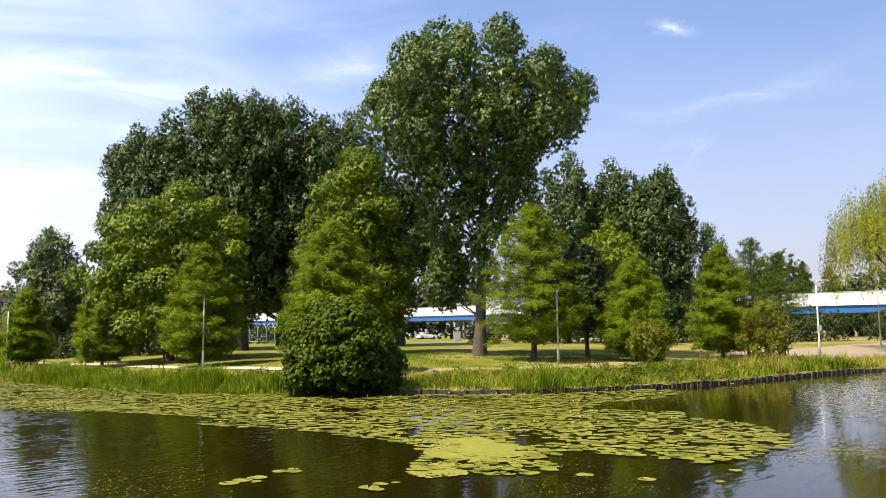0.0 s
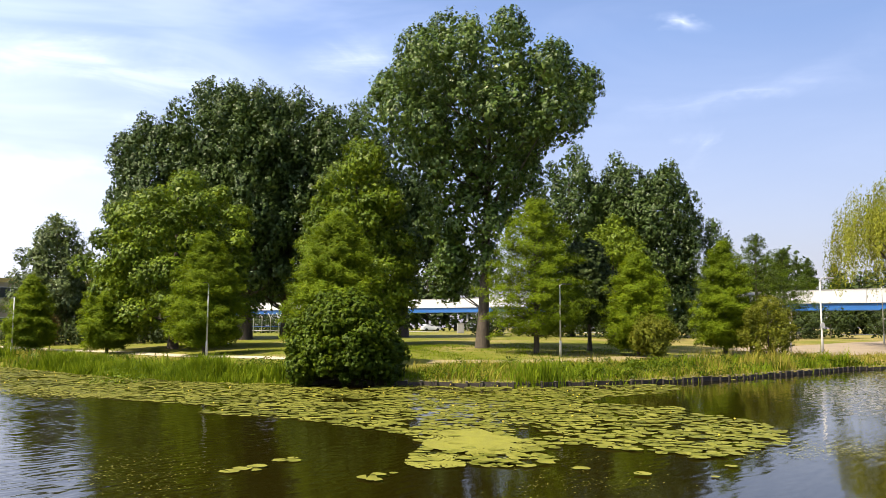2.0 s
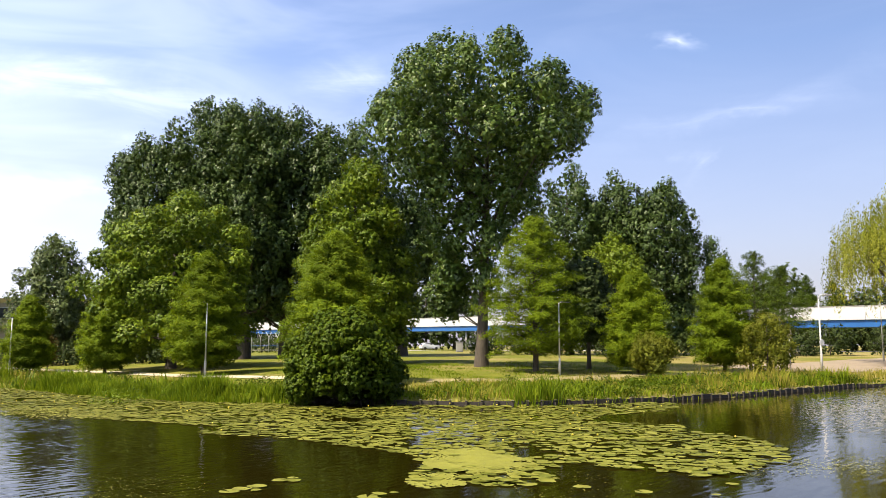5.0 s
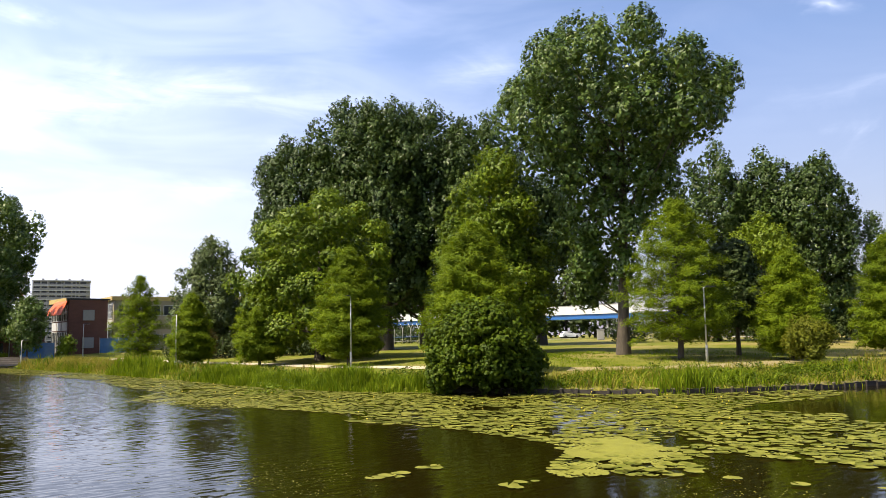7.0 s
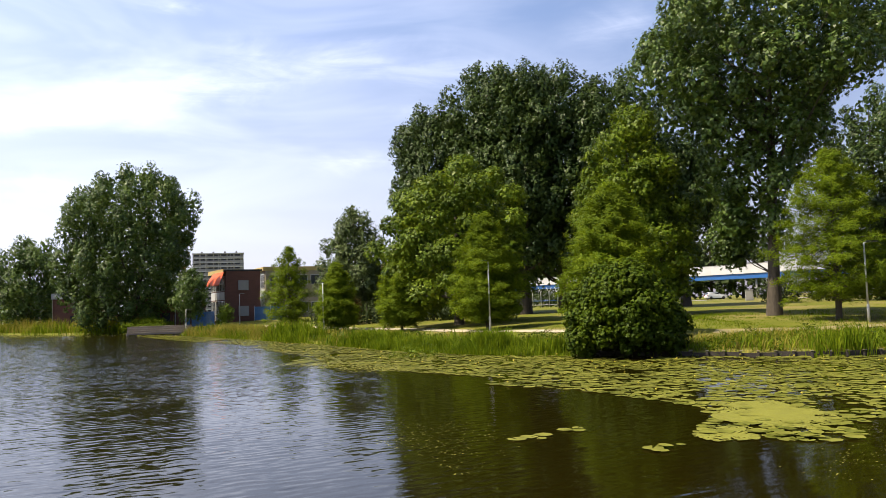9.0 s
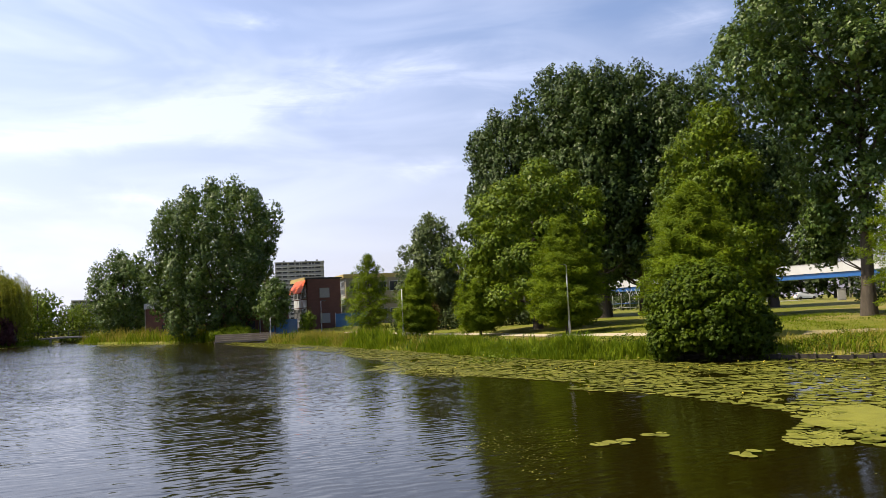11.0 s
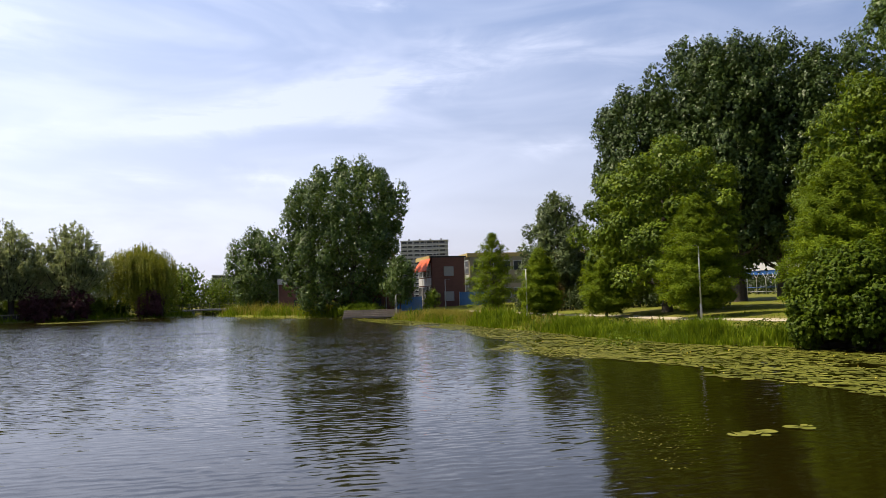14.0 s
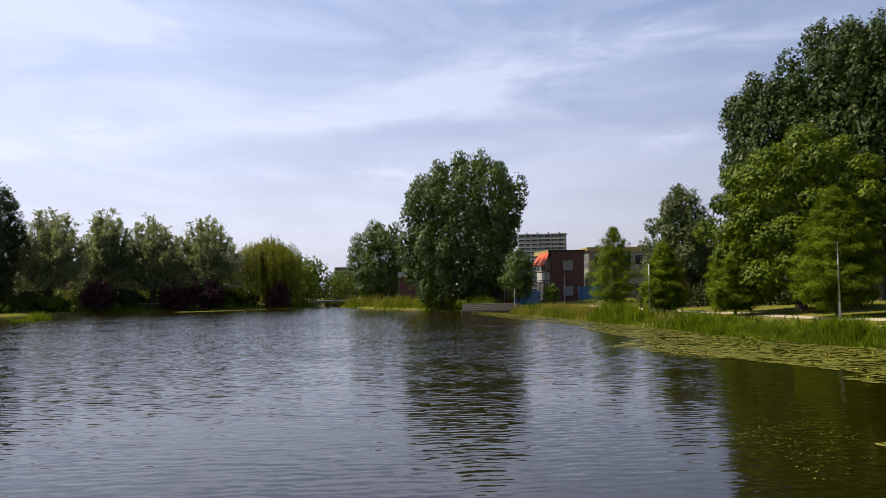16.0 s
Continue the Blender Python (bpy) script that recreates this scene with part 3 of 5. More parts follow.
def limb_lines(rng, C, z0, z1, base_r, lean=(0, 0), share=0.3, top=0.85, bare=0.1):
    """A bent tapering trunk and limbs to some of the clumps."""
    tz = np.linspace(-0.3, z1 * top, 9)
    trunk = []
    for k, z in enumerate(tz):
        f = k / 8
        trunk.append(((lean[0] * f + 0.12 * base_r * np.sin(3 * f), lean[1] * f, z), base_r * ((1 - f) ** 0.8 * 0.92 + 0.08) * (1.35 if k == 0 else 1)))
    lines = [trunk]
    pick = rng.permutation(len(C))[: int(len(C) * share)]
    P = np.array([p for p, _ in trunk])
    for i in pick:
        c = C[i]
        h = max(z0 * 0.75, c[2] - np.hypot(c[0], c[1]) * rng.uniform(0.6, 1.1))
        h = min(h, z1 * top * 0.95)
        s = np.array([np.interp(h, P[:, 2], P[:, 0]), np.interp(h, P[:, 2], P[:, 1]), h])
        r = base_r * (1 - h / (z1 * 1.05)) * 0.34 + 0.012
        m = s * 0.5 + c * 0.5 + np.array((0, 0, -0.08 * np.linalg.norm(c - s))) + rng.normal(size=3) * 0.08
        lines.append([(s, r), (m, r * 0.6), (c, r * 0.2)])
    return lines


def wood(lines, root, limbs=8):
    """The trunk, the thickest limbs as parts of it, and all the thin branches."""
    V, F = tubes(lines[:1], 9)
    stem = part_np("trunk", V, F, M["bark"], root, smooth=True)
    rest = sorted(lines[1:], key=lambda l: -l[0][1])
    for l in rest[:limbs]:
        V, F = tubes([l], 7)
        part_np("limb", V, F, M["bark"], stem, smooth=True)
    if rest[limbs:]:
        V, F = tubes(rest[limbs:], 5)
        tagged(part_np("branchwork", V, F, M["bark"], root, smooth=True), kind="stuff")


def tree(name, x, y, top, width, leaf, label, profile="round", clear=0.2, lobes=60, per=200, lobe=0.9, size=(0.24, 0.19), seed=1, trunk=0.3, share=0.3, stretch=1.0, up=0.45,
         inner=0.5, lump=0.2, category="tree", group="", lean=(0, 0), aside=(0, 0), fill=0, twig=0.5, spike=0.5, core=60):
    rng = np.random.default_rng(seed)
    g = ground_at(x, y) if shore_distance(np.array([x]), np.array([y]))[0] > 0 else 0.15
    H = top - g
    z0 = H * clear

    def bent(P):
        f = np.clip(P[:, 2:] / H, 0, 1)
        return P + np.concatenate([f * np.array(lean) + np.array(aside), np.zeros((len(P), 1))], 1)

    C = bent(lobe_centres(rng, z0 + lobe * 0.3, H - lobe * stretch * 1.08 - twig * 0.8, max(0.2, width / 2 - lobe * 0.95 - twig * 0.3), PROFILE[profile], lobes, inner, lump))
    root = empty(name, pose(x, y, g), label, category, group)
    wood(limb_lines(rng, C, z0, H, trunk, lean, share), root)
    V, F = lobe_leaves(rng, C, per, lobe, size[0], size[1], stretch, up, twig, spike, core=core)
    if fill:
        B = bent(clump_centres(rng, z0 + 0.06 * H, H * 0.9, width / 2 * 0.72, PROFILE[profile], fill, 0.0, lump, 0.5))
        W, G = needles(rng, B, unit(rng.normal(size=B.shape) + (0, 0, 0.3)), size[0] * 1.7, size[1] * 1.7, rng.normal(size=B.shape))
        V, F = np.concatenate([V, W]), np.concatenate([F, G + len(V)])
    part_np("crown", V, F, leaf, root)
    return root


def cypress(x, y, top, width, seed, clear=0.09, per=150, boughs=170, heart=2200, label="", leaf=None, group="young cypresses along the path"):
    """Feathery conifer: flat fans of sprays in loose tiers under a pointed top."""
    rng = np.random.default_rng(seed)
    g = ground_at(x, y)
    H, R = top - g, width / 2
    root = empty("bald_cypress", pose(x, y, g), label or "young yellow-green bald cypress with feathery sprays on the lawn", "tree", group)
    lines = [[((0.03 * np.sin(k), 0.03 * np.cos(2 * k), z), 0.13 * (1 - z / H) * (H / 7) + 0.012) for k, z in enumerate(np.linspace(-0.2, H * 0.97, 8))]]
    pos, way, nor = [], [], []
    for k in range(boughs):
        u = (k + rng.uniform(0, 0.8)) / boughs
        z = H * (clear + (1 - clear) * u * 0.99)
        a = k * 2.4 + rng.normal() * 0.35
        r = R * np.interp(u, [0, 0.1, 0.3, 0.55, 0.8, 0.93, 1], [0.6, 0.95, 1.0, 0.78, 0.42, 0.2, 0.06]) * rng.choice([rng.uniform(0.55, 0.9), rng.uniform(0.9, 1.12)])
        ahead = np.array((np.cos(a), np.sin(a), 0))
        side = np.array((-np.sin(a), np.cos(a), 0))
        rise = rng.uniform(0.2, 0.62) + 0.7 * u * u
        base = np.array((0, 0, z - 0.12 * r))

        def along_bough(f):
            return base + ahead * (r * f)[:, None] + np.array((0, 0, 1)) * (r * rise * f - 0.28 * r * f * f)[:, None]

        knots = along_bough(np.array((0.0, 0.45, 0.95)))
        lines.append([(knots[0], 0.012 + 0.016 * (1 - u)), (knots[1], 0.012), (knots[2], 0.003)])
        n = int(per * (0.35 + 0.9 * r / R))
        twigs = max(5, n // 14)
        ft = rng.uniform(0.12, 1.0, twigs) ** 0.8
        st = rng.choice([-1.0, 1.0], twigs)
        lt = (0.16 + 0.55 * r * (1.1 - ft) * np.minimum(1, 2.6 * ft)) * rng.uniform(0.6, 1.2, twigs)
        root_pt = along_bough(ft)
        dt = unit(ahead * 0.62 + side * (st * 0.8)[:, None] + np.array((0, 0, 0.05)) + rng.normal(size=(twigs, 3)) * np.array((0.2, 0.2, 0.12)))
        i = rng.integers(0, twigs, n)
        f = rng.random(n) ** 0.8
        p = root_pt[i] + dt[i] * (lt[i] * f)[:, None] + rng.normal(size=(n, 3)) * np.array((0.07, 0.07, 0.1))
        p[:, 2] -= 0.12 * lt[i] * f * f
        pos.append(p)
        way.append(dt[i] * 0.8 + rng.normal(size=(n, 3)) * 0.42)
        nor.append(np.array((0, 0, 0.7)) + ahead * 0.4 + rng.normal(size=(n, 3)) * 0.42)
    pos, way, nor = np.concatenate(pos), unit(np.concatenate(way)), unit(np.concatenate(nor))
    wood(lines, root, 0)
    V, F = needles(rng, pos, nor, 0.27, 0.042, way)
    B = clump_centres(rng, H * clear, H * 0.94, R * 0.72, PROFILE["cone"], heart, 0.0, 0.3, 0.6)
    W, G = needles(rng, B, unit(rng.normal(size=B.shape)), 0.34, 0.1, rng.normal(size=B.shape))
    V, F = np.concatenate([V, W]), np.concatenate([F, G + len(V)])
    part_np("crown", V, F, leaf or M["cypress"], root)
    return root


def weeping(x, y, top, width, seed, label, strands=900, reach=0.62, group="", leaf=None, size=(0.3, 0.1)):
    """Weeping willow: a dome of limbs with leafy strands that hang from it."""
    rng = np.random.default_rng(seed)
    g = ground_at(x, y)
    H, R = top - g, width / 2
    root = empty("weeping_willow", pose(x, y, g), label, "tree", group)
    lobes = [(R * 0.62 * np.sqrt((k + 0.3) / 11) * np.cos(2.4 * k + seed), R * 0.62 * np.sqrt((k + 0.3) / 11) * np.sin(2.4 * k + seed), rng.uniform(0.84, 1.0) - 0.014 * k) for k in range(11)]
    C = clump_centres(rng, H * 0.4, H * 0.8, R * 0.68, PROFILE["dome"], 90)
    wood(limb_lines(rng, C, H * 0.3, H, 0.45, share=0.7, top=0.6), root)
    pos, way = [], []
    for k in range(strands):
        a, q = rng.uniform(0, 6.283), rng.random() ** 0.5
        cx, cy, ch = lobes[k % 11]
        px, py = cx + q * R * 0.46 * np.cos(a), cy + q * R * 0.46 * np.sin(a)
        z = H * ch * (1 - 0.2 * q ** 2.2) * rng.uniform(0.9, 0.99)
        ln = min(z - 0.8, H * rng.uniform(0.15, reach) * (0.4 + 0.65 * q))
        n = int(ln * 9) + 3
        f = np.sort(rng.random(n))
        p = np.stack([px * (1 + 0.06 * f), py * (1 + 0.06 * f), z - ln * f], 1) + rng.normal(size=(n, 3)) * (0.07, 0.07, 0.05)
        p[:, 0] += 0.25 * f * f
        pos.append(p)
        way.append(np.tile((0.1 * np.cos(a), 0.1 * np.sin(a), -1.0), (n, 1)) + rng.normal(size=(n, 3)) * 0.35)
    pos, way = np.concatenate(pos), np.concatenate(way)
    nor = unit(unit(pos * np.array((1, 1, 0))) * 0.8 + rng.normal(size=pos.shape) * 0.5 + np.array((0, 0, 0.55)))
    V, F = leaf_quads(rng, pos, nor, size[0], size[1], way)
    part_np("crown", V, F, leaf or M["willow"], root)
    return root


def upright_willow(x, y, top, width, seed, label, group):
    """Old willow: many limbs fan up from a low head, each feathered with narrow-leaved shoots."""
    rng = np.random.default_rng(seed)
    g = ground_at(x, y)
    H, R = top - g, width / 2
    root = empty("willow", pose(x, y, g), label, "tree", group)
    head = np.array((0, 0, H * 0.2))
    lines = [[((0, 0, -0.3), 0.55), ((0.05, 0, H * 0.1), 0.45), (tuple(head), 0.5)]]
    pos, way = [], []
    for k in range(60):
        a, q = k * 2.4 + rng.normal() * 0.2, ((k + 0.5) / 60) ** 0.55
        r = R * q * rng.uniform(0.85, 1.05)
        tip = np.array((r * np.cos(a), r * np.sin(a), H * (1 - 0.46 * q ** 2.2) * rng.uniform(0.84, 1.01)))
        mid = head * 0.45 + tip * 0.55 + np.array((np.cos(a), np.sin(a), 0)) * 0.16 * r
        lines.append([(head, 0.17), (head * 0.5 + mid * 0.5 + np.array((np.cos(a), np.sin(a), 0)) * 0.1 * r, 0.12), (mid, 0.08), (tip, 0.015)])
        for j in range(40):
            f = 0.1 + 0.9 * rng.random() ** 0.75
            b = head * (1 - f) ** 2 + mid * 2 * f * (1 - f) + tip * f * f
            up = unit(tip - mid)
            d = unit(rng.normal(size=3) * (0.9, 0.9, 0.5) + up * 0.8 + np.array((np.cos(a), np.sin(a), 0.2)) * 0.3)
            ln = rng.uniform(0.8, 2.1) * (1.1 - 0.4 * f)
            n = 13
            g1 = rng.random(n)
            pos.append(b + d * (ln * g1)[:, None] + np.array((0, 0, -0.22)) * (ln * g1 * g1)[:, None] + rng.normal(size=(n, 3)) * 0.12)
            way.append(np.tile(d, (n, 1)) + rng.normal(size=(n, 3)) * 0.45)
    # leafy skirt round the head
    C = clump_centres(rng, H * 0.2, H * 0.58, R * 0.95, PROFILE["bush"], 5500, 0.3, 0.35)
    pos, way = np.concatenate(pos + [C]), np.concatenate(way + [rng.normal(size=C.shape) + np.array((0, 0, -0.8))])
    nor = unit(rng.normal(size=pos.shape) + np.array((0, 0, 0.3)))
    wood(lines, root, 8)
    V, F = leaf_quads(rng, pos, nor, 0.44, 0.14, way)
    part_np("crown", V, F, M["grey_willow"], root)
    return root


# the tall poplar on the lawn and the dark poplar group behind it
tree("poplar", 2.4, 53.2, 24.0, 14.3, M["poplar"], "tall old poplar with open crown and bare grey trunk", "tall", 0.17, 100, 600, 1.2, (0.235, 0.185), 17, 0.4, 0.5, 1.3, 0.3, inner=0.35, lump=0.28, aside=(-0.55, 0), lean=(0.6, 0), fill=1600, twig=0.42, spike=0.55)
POP = "group of dark poplars"
for k, (x, y, top, w) in enumerate([(-27.4, 75.5, 23.6, 10.8), (-21.6, 76.4, 27.2, 12.6), (-15.4, 77.2, 26.2, 12.4), (-9.9, 76.6, 24.6, 12.0), (-18.6, 74.4, 26.3, 11), (-4.2, 79.5, 18.5, 8.5)]):
    tree("poplar", x, y, top, w, M["poplar_dark"], "large dark green poplar standing in a dense group", "broad", (0.14, 0.14, 0.14, 0.14, 0.2, 0.4)[k], 100 if k < 5 else 60, 360, 1.3, (0.26, 0.2), 20 + k, 0.62 if k == 4 else 0.45, 0.2, 1.35, 0.3, group=POP, inner=0.55, fill=3000, lump=0.12, twig=0.45, spike=0.8)
tree("lime_tree", -19.3, 57.2, 14.1, 11.6, M["lime"], "broad mid-green lime tree with leaves down to the grass", "dome", 0.05, 64, 760, 1.3, (0.2, 0.16), 31, 0.34, 0.2, 0.72, 0.4, inner=0.8, lump=0.28, fill=4000, twig=0.3, spike=0.15)
tree("lime_tree", -6.4, 56.6, 16.3, 9.2, M["lime"], "upright mid-green lime tree behind a cypress", "peak", 0.08, 58, 760, 1.25, (0.2, 0.16), 32, 0.3, 0.2, 0.72, 0.4, inner=0.8, lump=0.26, fill=3500, twig=0.3, spike=0.15)
tree("lime_tree", 15.8, 76.5, 13.6, 7.4, M["young_lime"], "bright yellow-green lime tree at the back of the lawn", "round", 0.2, 44, 360, 1.0, (0.22, 0.17), 35, 0.2, 0.3, 0.85, 0.45, fill=1200, twig=0.4, spike=0.2)
tree("tree", 9.4, 53.0, 8.9, 4.6, M["far_leaf"], "very dark green young tree with thin trunk on the lawn", "oval", 0.26, 40, 360, 0.95, (0.23, 0.18), 33, 0.15, 0.4, 0.85, 0.45, fill=1200, twig=0.4, spike=0.2)
tree("tree", 2.75, 55.6, 10.4, 3.2, M["poplar"], "leafy sucker growth beside the tall poplar's trunk", "column", 0.34, 26, 300, 0.72, (0.19, 0.15), 34, 0.14, 0.4, 1.2, 0.3, fill=400, twig=0.35, spike=0.0, lump=0.4, aside=(-2.3, 0))
for k, (x, y, top, w) in enumerate([(13.4, 87.5, 23.5, 10.4), (18.8, 87.0, 22.4, 8.4), (23.3, 85.6, 21.9, 8.7), (18.8, 91, 19.6, 9.0)]):
    tree("poplar", x, y, top, w, M["poplar_dark"], "dark green poplar at the back of the lawn", "spire", 0.08, 66, 320, 1.15, (0.29, 0.22), 41 + k, 0.34, 0.25, 1.5, 0.35, group="poplars behind the lawn", inner=0.45, fill=2000, twig=0.5, spike=0.9)
tree("poplar", 29.4, 87.6, 15.4, 4.6, M["poplar_dark"], "slim dark poplar at the back of the lawn", "spire", 0.1, 30, 300, 0.85, (0.22, 0.17), 45, 0.2, 0.3, 1.5, group="poplars behind the lawn", twig=0.5, spike=0.9)
tree("tree", -36.0, 73.9, 14.0, 7.8, M["oak"], "dark bluish-green round tree beside the school", "oval", 0.08, 50, 320, 0.95, (0.25, 0.18), 46, 0.2, 0.4, 1.1, lump=0.3, fill=1800, twig=0.6, spike=0.5)

# young cypresses along the path
for k, (x, y, top, w) in enumerate([(-5.4, 40.2, 7.95, 5.2), (-14.7, 49.4, 8.0, 4.9), (-22.4, 53.5, 6.1, 3.7), (-30.2, 58.6, 5.9, 3.6), (-36.6, 62.0, 7.8, 4.6),
                                    (5.4, 48.2, 10.0, 6.7), (11.6, 48.9, 6.8, 4.6), (18.6, 54.1, 8.1, 4.7)]):
    cypress(x, y, top, w, 60 + k, per=270 if k == 0 else 220 if k == 5 else 100 if k == 4 else 200, boughs=300 if k in (0, 1) else 230, clear=0.13 if k == 5 else 0.08, heart=700 if k == 5 else 600 if k == 4 else 3500)

for k, (x, y, top, w) in enumerate([(33.2, 86.5, 12.4, 8.8), (38.4, 92.0, 11.4, 7.6), (56.0, 125.0, 13.2, 6.0), (61.5, 128.0, 12.6, 6.0)]):
    cypress(x, y, top, w, 160 + k, per=170, boughs=150, label="tall feathery green conifer at the edge of the lawn", leaf=M["shrub"], group="conifers at the edge of the lawn")

# border shrubs: the deep shade under the crowns is put into their dark leaf colour
for k, (x, y, top) in enumerate([(-36.5, 70.5, 3.4), (-32.5, 69.0, 3.0), (-29.0, 70.0, 3.3), (-25.5, 68.5, 2.8), (-23.5, 71.5, 3.2), (-30.0, 113.0, 4.2), (-25.5, 112.0, 4.0), (-21.0, 113.5, 4.4), (-16.5, 112.5, 4.1),
                                 (9.0, 86.5, 3.4), (13.0, 85.0, 3.6), (17.5, 83.5, 3.5), (21.5, 84.0, 3.8), (25.5, 83.0, 3.3), (29.0, 84.5, 3.9), (32.5, 83.0, 3.4), (36.0, 83.5, 3.2), (40.0, 84.5, 3.6),
                                 (47.0, 86.0, 3.6), (51.0, 83.5, 4.0), (55.0, 81.5, 3.6), (59.0, 78.5, 3.9), (4.5, 88.5, 3.2)]):
    tree("shrub", x, y, top * (1.1 if k < 9 else 1.45), 5.2, M["far_leaf"], "shrub in the border behind the lawn, leaves darkened as if in deep shade", "bush", 0.02, 24, 100, 0.75, (0.24, 0.17), 320 + k, 0.06, 0.1, category="shrub", group="shrub border behind the lawn", twig=0.35, core=14)

# the shrub on the water's edge, and smaller ones
tree("shrub", -4.15, 33.6, 4.3, 5.2, M["shrub"], "dense dark green rounded shrub overhanging the water", "bush", 0.02, 70, 430, 0.58, (0.165, 0.115), 71, 0.1, 0.15, 0.9, 0.45, category="shrub", inner=0.72, lump=0.12, fill=2500, twig=0.17, spike=0.4)
tree("shrub", 11.75, 45.9, 3.45, 2.8, M["yellow_shrub"], "small yellowish-green shrub in the tall grass", "round", 0.08, 40, 200, 0.4, (0.1, 0.07), 72, 0.05, 0.3, category="shrub", twig=0.22, fill=300, lump=0.35)
tree("shrub", 20.4, 51.4, 5.0, 3.7, M["yellow_shrub"], "loose yellow-green young shrub by the lamp", "round", 0.08, 44, 200, 0.45, (0.11, 0.075), 73, 0.06, 0.3, category="shrub", lump=0.4, twig=0.26, fill=300)
tree("shrub", -56.2, 80.3, 4.0, 2.3, M["lime"], "slim young green shrub by the school", "column", 0.06, 16, 130, 0.5, (0.17, 0.12), 74, 0.05, 0.2, category="shrub", twig=0.3)
tree("shrub", -30.2, 61.6, 3.9, 1.8, M["brown_twigs"], "thin half-bare brownish shrub", "column", 0.12, 16, 60, 0.4, (0.14, 0.06), 75, 0.05, 0.5, category="shrub", twig=0.3, spike=0.9)
weeping(37.3, 61.8, 16.9, 16.0, 81, "weeping willow with long yellow-green strands by the pavement", 3000, 0.31, size=(0.22, 0.075))

# round the far end of the pond
tree("poplar", -71.2, 82.0, 22.3, 18.2, M["poplar"], "broad full poplar on the far bank", "leaning", 0.03, 150, 400, 1.4, (0.29, 0.22), 91, 0.5, 0.15, 1.3, 0.3, inner=0.55, lump=0.14, lean=(2.0, 1.6), aside=(-0.7, -1.6), fill=5000, twig=0.45, spike=0.6)
tree("poplar", -103, 96, 16.4, 10.8, M["poplar"], "dark poplar leaning over the narrow water", "dome", 0.08, 52, 340, 1.4, (0.3, 0.22), 92, 0.34, 0.3, 1.1, 0.4, inner=0.4, fill=1500, twig=0.6, lump=0.4)
tree("tree", -59.4, 78.2, 8.2, 4.6, M["poplar"], "small green tree beside the timber landing", "round", 0.18, 30, 240, 0.75, (0.19, 0.14), 93, 0.1, 0.3, 1.1, fill=900, lump=0.35, twig=0.4)
for k, (x, y, top, w) in enumerate([(-131.5, 51.5, 16.8, 12.2), (-134.0, 61.5, 17.6, 10.4), (-131.0, 68.5, 16.2, 11.6), (-127.0, 76.5, 17.0, 13.0)]):
    upright_willow(x, y, top, w, 94 + k, "upright grey-green willow on the far bank", "row of grey willows")
tree("poplar", -133.0, 43.0, 22.9, 10.5, M["poplar_dark"], "tall dark poplar at the end of the willow row", "round", 0.08, 70, 300, 1.3, (0.3, 0.23), 99, 0.4, 0.2, 1.2, inner=0.45, fill=2500, twig=0.6, spike=0.8)
weeping(-124.5, 88.3, 14.4, 13.2, 100, "rounded weeping willow by the narrow channel", 1300, 0.75, size=(0.36, 0.11))
for k, (x, y, top, w) in enumerate([(-129.2, 58.0, 6.4, 5.4), (-125.6, 75.0, 7.0, 8.4), (-127.6, 70.6, 6.4, 6.4), (-120.8, 87.2, 5.8, 5.4)]):
    tree("shrub", x, y, top, w, M["purple"], "dark purple-leaved shrub on the far bank", "bush", 0.02, 36, 190, 0.95, (0.25, 0.18), 101 + k, 0.08, 0.1, category="shrub", group="purple shrubs")
for k, (x, y, top, w) in enumerate([(-130.5, 64.0, 4.0, 4.2), (-128.5, 50.5, 3.4, 4.5), (-133.0, 60.0, 4.2, 4.0), (-127.0, 80.5, 4.6, 5.0), (-136, 50, 5, 6.5), (-137.5, 56, 5.2, 6.5), (-137, 64, 5.4, 6.5), (-135.5, 71, 5, 6.5), (-133.5, 78, 5, 6), (-127.5, 92.5, 4.5, 5.5)]):
    tree("shrub", x, y, top, w, M["lime"] if k % 2 else M["far_leaf"], "low green garden shrub on the far bank", "bush", 0.02, 30, 120, 0.8, (0.28, 0.2), 106 + k, 0.06, 0.1, category="shrub", group="garden shrubs", core=14)

for k, (x, y) in enumerate(offset(FAR_SHORE[3:11], 5.2)[::3]):
    top = 2.6 + 1.1 * math.sin(2.1 * k)
    tree("shrub", x, y, top, 5.4, M["shrub"] if k % 3 else M["far_leaf"], "low dark hedge plant under the willows", "bush", 0.02, 24, 110, 0.75, (0.3, 0.2), 300 + k, 0.06, 0.1, category="shrub", group="low planting under the willows", core=14)

